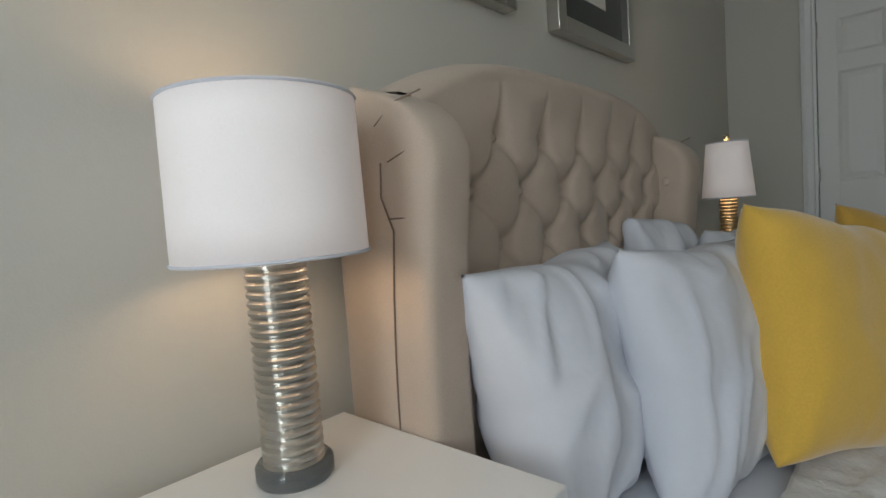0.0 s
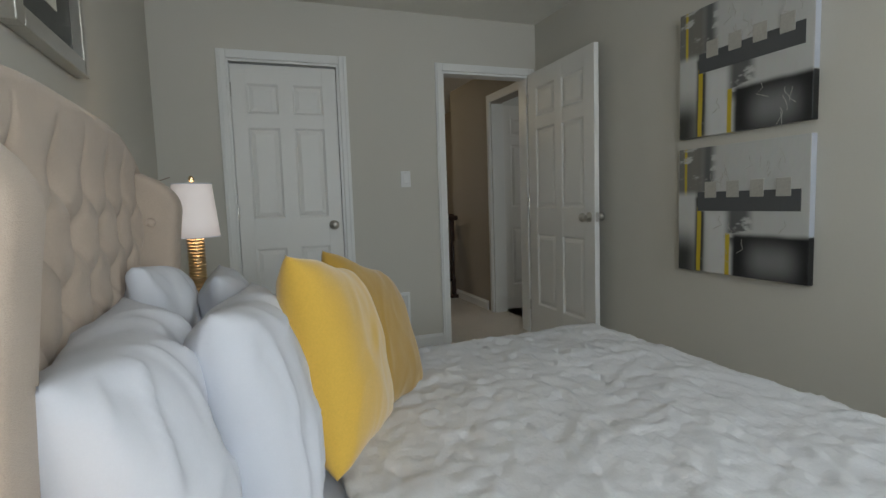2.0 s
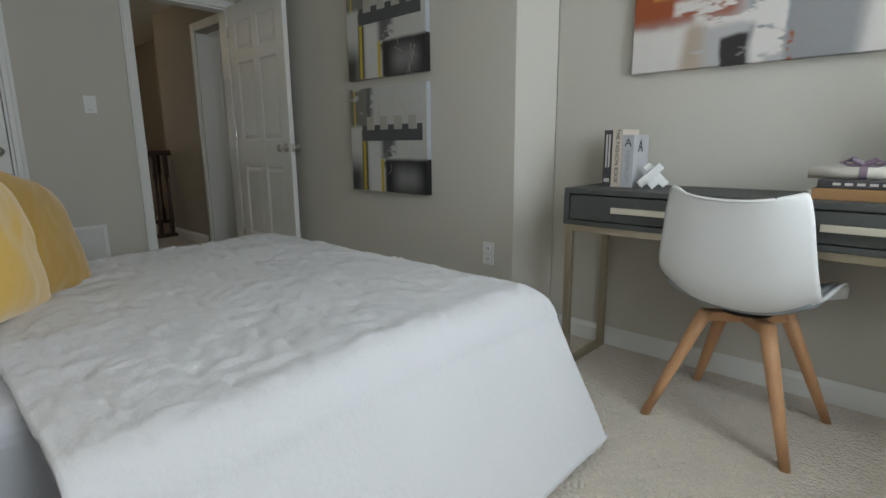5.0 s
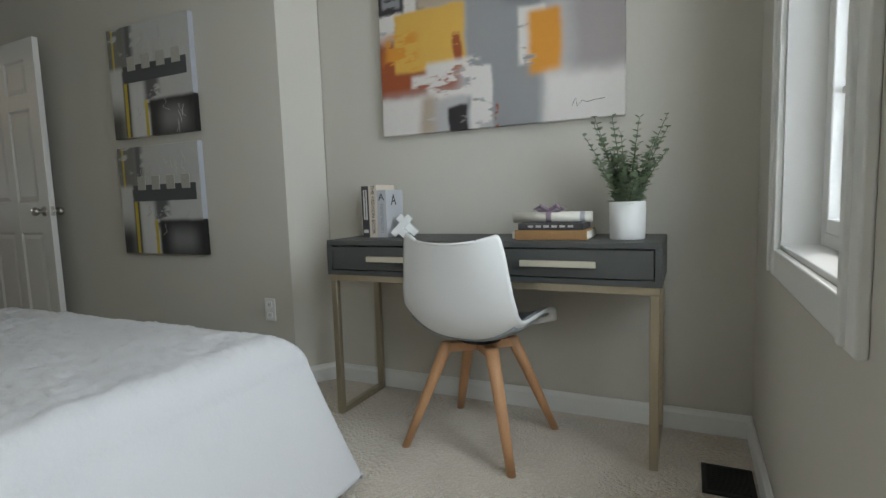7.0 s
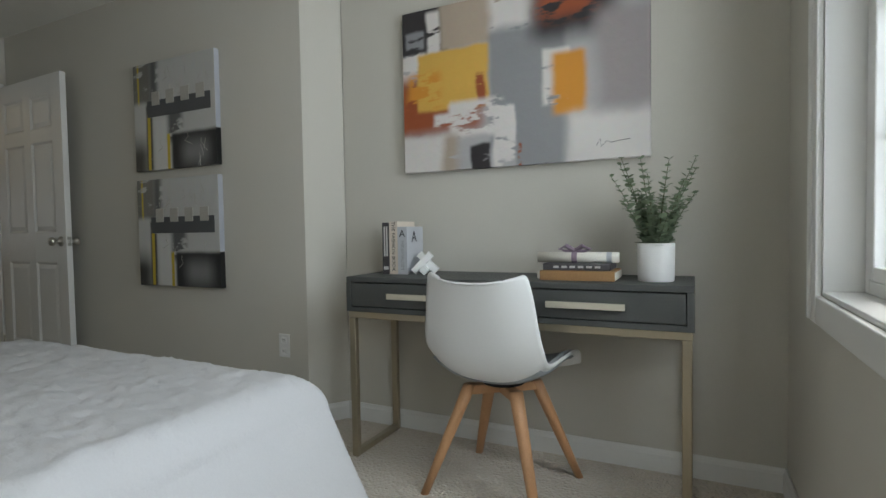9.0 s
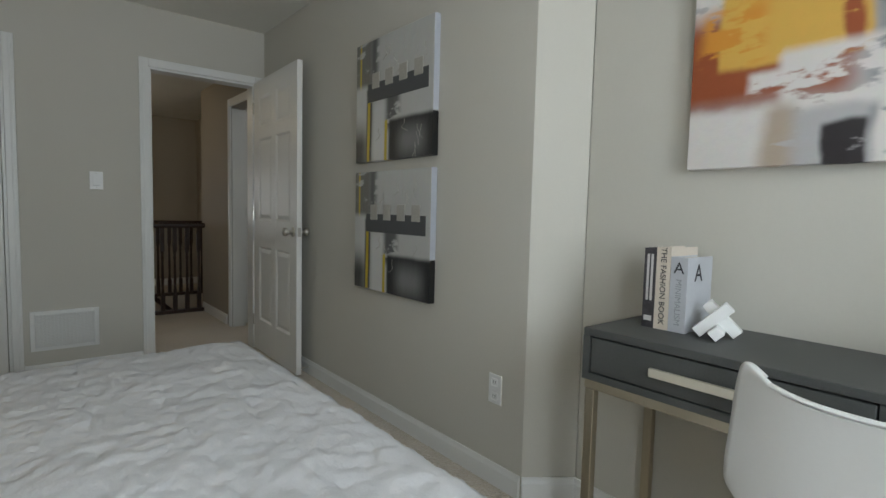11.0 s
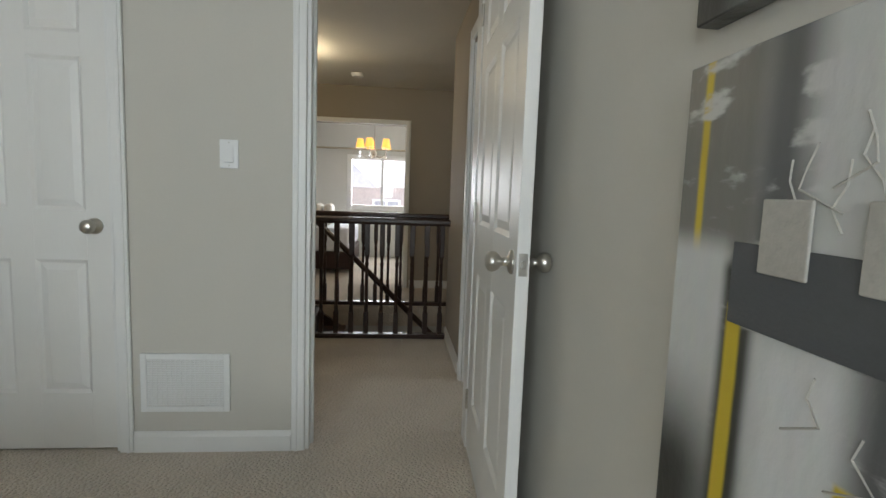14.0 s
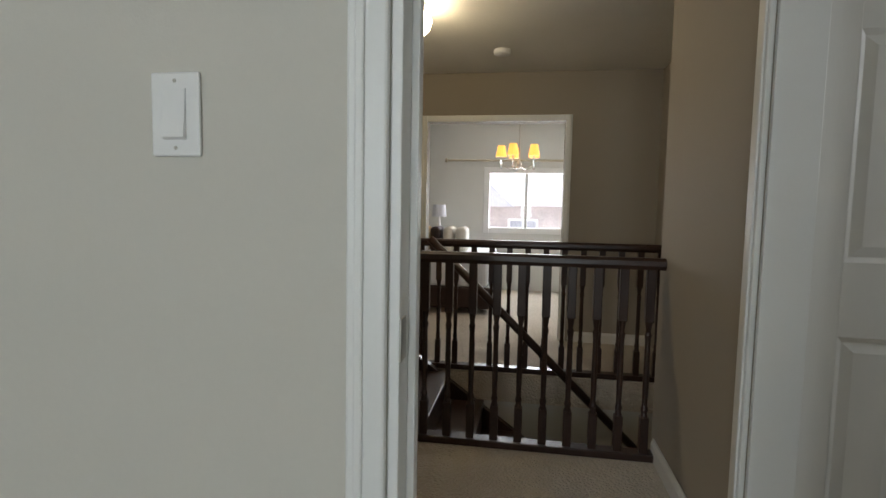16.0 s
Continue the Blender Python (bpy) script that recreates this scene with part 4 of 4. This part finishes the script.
# across: 0 at the edge by the angled corner, W by the window
ART = painted("abstract_painting", LGREY, [
    (-0.1, 0.24, 0.55, 0.9, CHAR, 0.012, 0.0), (0.20, 0.50, 0.55, 0.9, TAN, 0.02, 0.0), (0.02, 0.11, 0.58, 0.66, GREY, 0.01, 0.3),
    (0.13, 0.2, 0.52, 0.74, WHITE, 0.012, 0.7), (-0.1, 0.12, 0.42, 0.56, WHITE, 0.012, 0.6), (-0.1, 0.40, 0.17, 0.44, RUST, 0.05, 0.0),
    (0.08, 0.44, 0.28, 0.55, AMBER, 0.012, 0.0), (0.03, 0.2, 0.3, 0.46, ORANGE, 0.03, 0.8), (0.38, 0.42, 0.27, 0.43, RUST, 0.01, 0.5),
    (0.44, 0.78, 0.06, 0.66, GREY, 0.02, 0.0), (0.44, 0.64, 0.60, 0.78, WHITE, 0.03, 0.6), (0.64, 0.98, 0.52, 0.9, CHAR, 0.06, 0.0), (0.66, 0.9, 0.6, 0.72, RUST, 0.05, 0.9),
    (0.24, 0.50, 0.14, 0.31, WHITE, 0.02, 0.75), (0.16, 0.46, 0.20, 0.26, WHITE, 0.015, 0.9), (-0.1, 0.24, -0.1, 0.165, WHITE, 0.02, 0.0),
    (0.24, 0.44, -0.1, 0.14, LGREY, 0.02, 0.0), (0.21, 0.28, -0.1, 0.16, TAN, 0.03, 0.3), (0.46, 0.56, -0.1, 0.27, WHITE, 0.012, 0.55), (0.56, 0.78, -0.1, 0.28, GREY, 0.012, 0.0),
    (0.57, 0.585, -0.1, 0.10, RUST, 0.006, 0.4), (0.68, 0.80, 0.24, 0.48, WHITE, 0.012, 0.35), (0.72, 0.86, 0.20, 0.46, ORANGE, 0.02, 0.25), (0.78, 1.2, -0.1, 0.20, WHITE, 0.04, 0.0), (0.9, 1.2, 0.2, 0.6, (0.36, 0.32, 0.32), 0.05, 0.0),
    (0.345, 0.445, -0.1, 0.105, CHAR, 0.01, 0.35),
], warp=0.022, wscale=7)
_t = thing("painting", "large abstract canvas in amber, grey and white", "painting", pose(-3.275, -0.165, 1.26, 0, 0, 180))
part("canvas", box(0, W, -0.035, 0.0, 0, H, 0.002, 1), ART, _t)
part("signature", tube([(0.90, -0.0365, 0.055), (0.915, -0.0365, 0.085), (0.92, -0.0365, 0.05), (0.94, -0.0365, 0.072), (0.96, -0.0365, 0.064), (0.99, -0.0365, 0.07), (1.03, -0.0365, 0.073)], 0.0012, 5), BLACK, _t, "thin dark brush signature")

PW, PH = 0.69, 0.628
SILV, DK, YEL = (0.56, 0.56, 0.54), (0.015, 0.015, 0.016), (0.62, 0.46, 0.03)
PANEL = painted("grey_textured_painting", SILV, [
    (-0.1, 0.16, 0.36, 0.8, (0.20, 0.19, 0.17), 0.03, 0.3), (0.04, 0.055, 0.38, 0.64, YEL, 0.004, 0.2), (0.15, 0.22, 0.38, 0.75, (0.12, 0.12, 0.12), 0.03, 0.6),
    (-0.1, 0.12, 0.12, 0.40, (0.62, 0.62, 0.60), 0.02, 0.0), (-0.1, 0.13, -0.1, 0.17, (0.04, 0.04, 0.035), 0.09, 0.0), (0.11, 0.165, 0.0, 0.38, (0.05, 0.05, 0.04), 0.012, 0.2),
    (0.12, 0.145, 0.0, 0.33, YEL, 0.004, 0.0), (0.18, 0.31, -0.1, 0.30, (0.66, 0.66, 0.65), 0.03, 0.0), (0.30, 0.42, 0.15, 0.34, (0.12, 0.12, 0.12), 0.03, 0.6),
    (0.33, 0.9, -0.1, 0.20, DK, 0.015, 0.0), (0.42, 0.63, 0.02, 0.15, (0.22, 0.22, 0.22), 0.06, 0.0), (0.29, 0.315, -0.1, 0.20, YEL, 0.004, 0.0),
], warp=0.006, wscale=10, rough=0.35, streak=0.5)
SLATE = mat("slate_grey_paint", (0.085, 0.088, 0.092), 0.6, var=0.06, bump=0.15, bscale=200)
SILVER = mat("grey_plaster_square", (0.42, 0.40, 0.36), 0.5, var=0.12, bump=0.4, bscale=90)
SIDE = mat("silver_canvas_side", (0.45, 0.47, 0.52), 0.5, var=0.03)


def panel_painting(z):
    t = thing("painting", "square black, silver and yellow textured canvas", "painting", pose(-1.5, 0.002, z, 0, 0, 180), "pair of square canvases")
    part("canvas", box(0, PW, -0.033, 0.0, 0, PH, 0.002, 1), PANEL, t)
    part("band", box(0.125, PW - 0.035, -0.0355, -0.0325, 0.31, 0.405, 0.001), SLATE, t, "slate grey painted band")
    for k in range(4):
        x = 0.17 + 0.125 * k
        part("square", box(x, x + 0.068, -0.0385, -0.0345, 0.375, 0.455, 0.002), SILVER, t, "raised grey plaster square")
    part("canvas_side", box(PW, PW + 0.001, -0.032, -0.001, 0.205, PH), SIDE, t)
    part("canvas_side", box(PW, PW + 0.001, -0.032, -0.001, 0.0, 0.2), BLACK, t)
    for s in range(16):
        x, zz = random.uniform(0.2, 0.64), random.choice((random.uniform(0.47, 0.6), random.uniform(0.05, 0.3)))
        pts = [(x + random.uniform(-0.012, 0.012) * k, -0.0335, zz - 0.022 * k) for k in range(4)]
        part("paint_ridge", tube(pts, 0.0014, 4), SILVER, t)


panel_painting(1.367)
panel_painting(0.685)

# ---- desk ----
desk = thing("desk", "charcoal two-drawer desk on champagne metal frames", "desk")
X0, X1, Y0, Y1, ZT = -4.535, -3.175, -0.15, 0.225, 0.79
part("desktop", box(X0, X1, Y0, Y1, ZT - 0.022, ZT, 0.002, 1), DESK, desk)
own = bmesh.new()
box(X0, X0 + 0.022, Y0, Y1, ZT - 0.15, ZT - 0.022, bm=own), box(X1 - 0.022, X1, Y0, Y1, ZT - 0.15, ZT - 0.022, bm=own)
box(X0 + 0.022, X1 - 0.022, Y0, Y1, ZT - 0.15, ZT - 0.13, bm=own), box(X0 + 0.022, X1 - 0.022, Y0, Y0 + 0.02, ZT - 0.13, ZT - 0.022, bm=own)
box((X0 + X1) / 2 - 0.01, (X0 + X1) / 2 + 0.01, Y0 + 0.02, Y1 - 0.004, ZT - 0.13, ZT - 0.022, bm=own)
part("body", own, DESK, desk)
for a, b in ((X0 + 0.026, (X0 + X1) / 2 - 0.014), ((X0 + X1) / 2 + 0.014, X1 - 0.026)):
    d = part("drawer", box(a, b, Y0 + 0.05, Y1 - 0.003, ZT - 0.126, ZT - 0.027, 0.0015, 1), DESK, desk)
    c = (a + b) / 2
    part("handle", box(c - 0.135, c + 0.135, Y1 + 0.004, Y1 + 0.016, ZT - 0.089, ZT - 0.066, 0.002), HANDLE, d, "pale gold bar handle")
    part("handle_post", box(c - 0.1, c - 0.09, Y1 - 0.003, Y1 + 0.004, ZT - 0.082, ZT - 0.072), HANDLE, d)
    part("handle_post", box(c + 0.09, c + 0.1, Y1 - 0.003, Y1 + 0.004, ZT - 0.082, ZT - 0.072), HANDLE, d)
part("top_frame", box(X0 + 0.005, X1 - 0.005, Y1 - 0.032, Y1 - 0.006, ZT - 0.178, ZT - 0.15, 0.002, 1), CHAMP, desk)
part("top_frame", box(X0 + 0.005, X1 - 0.005, Y0 + 0.006, Y0 + 0.032, ZT - 0.178, ZT - 0.15, 0.002, 1), CHAMP, desk)
for x in (X0 + 0.008, X1 - 0.038):
    for y in (Y0 + 0.006, Y1 - 0.032):
        part("leg", box(x, x + 0.03, y, y + 0.026, 0.0, ZT - 0.179, 0.002, 1), CHAMP, desk)
    part("foot_bar", box(x, x + 0.03, Y0 + 0.033, Y1 - 0.033, 0.0, 0.026, 0.002, 1), CHAMP, desk)
    part("top_bar", box(x, x + 0.03, Y0 + 0.033, Y1 - 0.033, ZT - 0.178, ZT - 0.1505, 0.002, 1), CHAMP, desk)

# ---- chair ----
chair = thing("chair", "white moulded shell chair with angled beech legs", "chair", pose(-3.875, 0.19, 0, 0, 0, 173))
PROF = [(0.235, 0.415), (0.215, 0.445), (0.12, 0.448), (0.0, 0.432), (-0.10, 0.432), (-0.165, 0.455), (-0.205, 0.52), (-0.225, 0.62), (-0.245, 0.73), (-0.262, 0.80), (-0.270, 0.815)]


def spline(pts, v):
    t = v * (len(pts) - 1)
    i = min(int(t), len(pts) - 2)
    f = t - i
    p = [pts[max(i - 1, 0)], pts[i], pts[i + 1], pts[min(i + 2, len(pts) - 1)]]
    return [0.5 * (2 * p[1][k] + (p[2][k] - p[0][k]) * f + (2 * p[0][k] - 5 * p[1][k] + 4 * p[2][k] - p[3][k]) * f * f + (3 * p[1][k] - p[0][k] - 3 * p[2][k] + p[3][k]) * f ** 3) for k in range(2)]


def shell(u, v, grow=1.0):
    a = (u * 2 - 1) * grow
    d, z = spline(PROF, v)
    seat = max(0, 1 - abs(v - 0.32) / 0.34)
    half = 0.225 - 0.045 * max(0, (v - 0.55) / 0.45) + 0.012 * math.sin(v * math.pi)
    e = abs(a) ** 2.6
    z += 0.085 * e * (0.4 + 0.6 * min(1, max(0, v / 0.3))) * (1 - max(0, (v - 0.6) / 0.4)) + 0.02 * abs(a) ** 4 * max(0, (v - 0.85) / 0.15) - 0.018 * (1 - a * a) * max(0, (v - 0.85) / 0.15)
    d += 0.065 * e * max(0, (v - 0.42) / 0.58) ** 0.7
    corner = max(0, (v - 0.86) / 0.14) ** 2 * 0.03 * abs(a) ** 6
    return ((half - corner) * a, d, z - corner * 0.9)


_s = part("shell", sheet(40, 60, shell), PLASTIC, chair, "white moulded plastic seat shell", True)
_m = _s.modifiers.new("thickness", "SOLIDIFY")
_m.thickness, _m.offset = 0.011, 0
_p = part("seat_pad", sheet(24, 24, lambda u, v: (lambda q: (q[0], q[1], q[2] + 0.022))(shell(u, 0.05 + v * 0.42, 0.86))), PADGREY, chair, "grey padded seat cushion", True)
_m = _p.modifiers.new("thickness", "SOLIDIFY")
_m.thickness = 0.03
LEGS = [(0.225, 0.205), (-0.225, 0.205), (0.225, -0.215), (-0.225, -0.215)]
for lx, ly in LEGS:
    tx, ty = lx * 0.42, ly * 0.42
    own = bmesh.new()
    rings = []
    for f, wd in ((0, 0.016), (0.35, 0.020), (0.75, 0.024), (1.0, 0.026)):
        c = Vector((lx + (tx - lx) * f, ly + (ty - ly) * f, 0.40 * f))
        rings.append([own.verts.new(c + Vector((wd * math.cos(k * math.pi / 6), wd * math.sin(k * math.pi / 6), 0))) for k in range(12)])
    for a, b in zip(rings, rings[1:]):
        for k in range(12):
            own.faces.new((a[k], a[(k + 1) % 12], b[(k + 1) % 12], b[k]))
    own.faces.new(rings[0][::-1]), own.faces.new(rings[-1])
    part("leg", own, BEECH, chair, smooth=True)
own = prism([(-0.13, -0.022), (0.13, -0.022), (0.13, 0.022), (-0.13, 0.022)], "z", 0.365, 0.40, 0.004)
own.transform(Matrix.Rotation(radians(43), 4, "Z"))
part("cross_brace", own, BEECH, chair)
own = prism([(-0.13, -0.022), (0.13, -0.022), (0.13, 0.022), (-0.13, 0.022)], "z", 0.3645, 0.3995, 0.004)
own.transform(Matrix.Rotation(radians(-43), 4, "Z"))
part("cross_brace", own, BEECH, chair)
part("mount_plate", lathe([(0.08, 0.40), (0.08, 0.428)], 20), GAP, chair)

# ---- things on the desk ----
DUST = mat("dark_photo_jacket", (0.06, 0.055, 0.06), 0.5, var=0.5, scale=20)
CREAM = mat("cream_jacket", (0.66, 0.58, 0.49), 0.5, var=0.05)
GREYJ = mat("grey_jacket", (0.50, 0.51, 0.54), 0.45, var=0.04)
INK = mat("dark_ink", (0.03, 0.03, 0.035), 0.6)
PINK = mat("pale_ink", (0.6, 0.58, 0.56), 0.6)
BOOKCOV = mat("brown_cloth_cover", (0.36, 0.20, 0.085), 0.7, var=0.12, bump=0.2, bscale=400)


def book(name, label, x1, w, h, d, cover_m, m=None):
    """An upright book, spine to +y."""
    t = thing(name, label, "book")
    y1 = 0.065
    x0 = x1 - w
    own = box(x0, x0 + 0.003, y1 - d, y1, ZT, ZT + h)
    box(x1 - 0.003, x1, y1 - d, y1, ZT, ZT + h, bm=own)
    box(x0 + 0.003, x1 - 0.003, y1 - 0.004, y1, ZT, ZT + h, bm=own)
    part("cover", own, cover_m, t)
    part("pages", box(x0 + 0.003, x1 - 0.003, y1 - d + 0.004, y1 - 0.004, ZT + 0.004, ZT + h - 0.005), PAPER, t)
    return t, (x0 + x1) / 2, y1


SPINE = Matrix.Rotation(radians(180), 4, "Z") @ Matrix.Rotation(radians(90), 4, "X") @ Matrix.Rotation(radians(-90), 4, "Z")
b1, cx1, sy = book("book", "dark jacketed book standing on the desk", -3.262, 0.036, 0.232, 0.15, DUST)
for k in range(2):
    part("title_bar", box(cx1 - 0.010 + 0.012 * k, cx1 - 0.003 + 0.012 * k, sy, sy + 0.0008, ZT + 0.08, ZT + 0.215), PINK, b1)
part("label_bar", box(cx1 - 0.012, cx1 + 0.012, sy, sy + 0.0008, ZT + 0.02, ZT + 0.035), PINK, b1)
b2, cx2, sy = book("book", "cream book with a dark spine title", -3.299, 0.042, 0.236, 0.16, CREAM)
text("title", "THE FASHION BOOK", 0.0235, Matrix.Translation((cx2, sy + 0.0006, ZT + 0.125)) @ SPINE, INK, b2)
b3, cx3, sy = book("book", "grey book lettered on spine and cover", -3.342, 0.048, 0.212, 0.15, GREYJ)
text("title", "MINIMALISM", 0.024, Matrix.Translation((cx3, sy + 0.0006, ZT + 0.085)) @ SPINE, PADGREY, b3)
text("title", "A", 0.045, Matrix.Translation((cx3, sy + 0.0006, ZT + 0.18)) @ Matrix.Rotation(radians(180), 4, "Z") @ Matrix.Rotation(radians(90), 4, "X"), INK, b3)
text("title", "A", 0.07, Matrix.Translation((-3.3908, sy - 0.065, ZT + 0.165)) @ Matrix.Rotation(radians(-90), 4, "Z") @ Matrix.Rotation(radians(90), 4, "X"), INK, b3)

own = bmesh.new()
for ax in ("X", "Y", "Z"):
    bar = box(-0.075, 0.075, -0.02, 0.02, -0.02, 0.02, 0.002)
    off = {"X": Matrix.Translation((0, 0.02, 0.02)), "Y": Matrix.Translation((0.02, 0, -0.02)) @ Matrix.Rotation(radians(90), 4, "Z"), "Z": Matrix.Translation((-0.02, -0.02, 0)) @ Matrix.Rotation(radians(90), 4, "Y")}[ax]
    bar.transform(off)
    merged(own, bar)
own.transform(Matrix.Rotation(radians(20), 4, "Z") @ Matrix.Rotation(radians(45), 4, "Y") @ Matrix.Scale(0.74, 4))
lowest = min(v.co.z for v in own.verts)
own.transform(Matrix.Translation((-3.462, 0.03, ZT - lowest)))
tagged(link("knot_sculpture", own, CERAMIC), "white interlocking bar sculpture on the desk", "sculpture")

_t = thing("stacked_book", "brown cloth book lying flat on the desk", "book")
part("cover", box(-4.28, -4.01, -0.03, 0.15, ZT, ZT + 0.036, 0.003), BOOKCOV, _t)
part("pages", box(-4.283, -4.0, -0.025, 0.145, ZT + 0.005, ZT + 0.031), PAPER, _t)
_t = thing("stacked_book", "black book with pale lettering lying flat", "book")
part("cover", box(-4.265, -4.02, -0.02, 0.14, ZT + 0.037, ZT + 0.062, 0.003), DUST, _t)
for k in range(6):
    part("title_bar", box(-4.23 + 0.03 * k, -4.21 + 0.03 * k, 0.14, 0.1406, ZT + 0.046, ZT + 0.054), PINK, _t)
_t = thing("rolled_newspaper", "rolled printed paper tied with a lilac ribbon", "newspaper")
own = tube([(-4.285, 0.06, ZT + 0.082), (-3.985, 0.075, ZT + 0.082)], 0.020, 18)
part("roll", own, PAPER, _t, smooth=True)
for k in range(7):
    x = -4.26 + 0.037 * k
    part("print_bar", tube([(x, 0.0615 + 0.05 * (k * 0.037) * 0, ZT + 0.082), (x + 0.018, 0.062, ZT + 0.082)], 0.0206, 18), GREYJ, _t)
LILAC = mat("lilac_ribbon", (0.23, 0.17, 0.22), 0.6, var=0.2)
part("ribbon_band", tube([(-4.135, 0.067, ZT + 0.082), (-4.115, 0.068, ZT + 0.082)], 0.0225, 18), LILAC, _t)
for sx in (-1, 1):
    part("ribbon_loop", tube([(-4.125, 0.068, ZT + 0.106), (-4.125 + 0.03 * sx, 0.075, ZT + 0.125), (-4.125 + 0.055 * sx, 0.07, ZT + 0.114), (-4.125 + 0.03 * sx, 0.066, ZT + 0.103), (-4.125, 0.068, ZT + 0.106)], 0.009, 8), LILAC, _t)

PX, PY = -4.41, 0.07
pot = thing("potted_plant", "eucalyptus stems in a white cylinder pot", "plant")
part("pot", lathe([(0.058, 0), (0.061, 0.004), (0.063, 0.133), (0.061, 0.135), (0.056, 0.135), (0.056, 0.12), (0.0, 0.119)], 40, m=Matrix.Translation((PX, PY, ZT))), CERAMIC, pot, "white ceramic cylinder pot", True)
part("soil", lathe([(0.0555, 0.113), (0.045, 0.122), (0.0, 0.125)], 20, m=Matrix.Translation((PX, PY, ZT))), SOIL, pot)
random.seed(11)
leaf = bmesh.new()
lv = [leaf.verts.new(p) for p in ((0, 0, 0), (0.5, 0.33, 0.06), (0.42, 0.75, 0.05), (0, 1, -0.04), (-0.42, 0.75, 0.05), (-0.5, 0.33, 0.06), (0, 0.5, -0.02))]
for k in range(6):
    leaf.faces.new((lv[6], lv[k], lv[(k + 1) % 6]))
LEAFME = bpy.data.meshes.new("leaf")
leaf.to_mesh(LEAFME)
leaf.free()
crowns = bmesh.new()
nleaf = 0
for s in range(26):
    a = 2 * math.pi * s / 26 + random.uniform(-0.2, 0.2)
    spread = random.uniform(0.02, 0.145) * (1.15 if math.cos(a) < 0 else 1)
    height = random.uniform(0.10, 0.26) if s % 4 else random.uniform(0.27, 0.33)
    pts = []
    for k in range(8):
        f = k / 7
        pts.append(Vector((PX + math.cos(a) * (0.025 + spread * f ** 1.3), PY + math.sin(a) * (0.025 + spread * 0.8 * f ** 1.3), ZT + 0.115 + height * f)))
    part("stem", tube(pts, [0.0022 - 0.0012 * k / 7 for k in range(8)], 5), STEM, pot)
    for k in range(1, 15):
        f = k / 14
        i = min(int(f * 7), 6)
        p = pts[i].lerp(pts[i + 1], f * 7 - i)
        size = 0.042 * (1.05 - 0.62 * f) * random.uniform(0.8, 1.2)
        for sgn in (0, math.pi):
            rot = Matrix.Rotation(a + k * 1.57 + sgn + random.uniform(-0.3, 0.3), 4, "Z") @ Matrix.Rotation(random.uniform(0.1, 0.8), 4, "X")
            m = Matrix.Translation(p) @ rot @ Matrix.Diagonal((size * 0.95, size, size, 1))
            nleaf += 1
            if nleaf <= 280:
                lo = new("leaf", LEAFME)
                lo.parent, lo.matrix_basis = pot, m
            else:
                me = LEAFME.copy()
                me.transform(m)
                crowns.from_mesh(me)
                bpy.data.meshes.remove(me)
LEAFME.materials.append(LEAF)
tagged(part("foliage", crowns, LEAF, pot, "small rounded grey-green leaves"), kind="stuff")

# floor register
_t = thing("floor_register", "dark metal heating register in the carpet", "vent")
part("frame", box(-4.815, -4.66, 0.105, 0.30, 0.0, 0.007, 0.002), DARKVENT, _t)
for k in range(12):
    part("slat", box(-4.80, -4.675, 0.12 + 0.014 * k, 0.127 + 0.014 * k, 0.007, 0.010), GAP, _t)
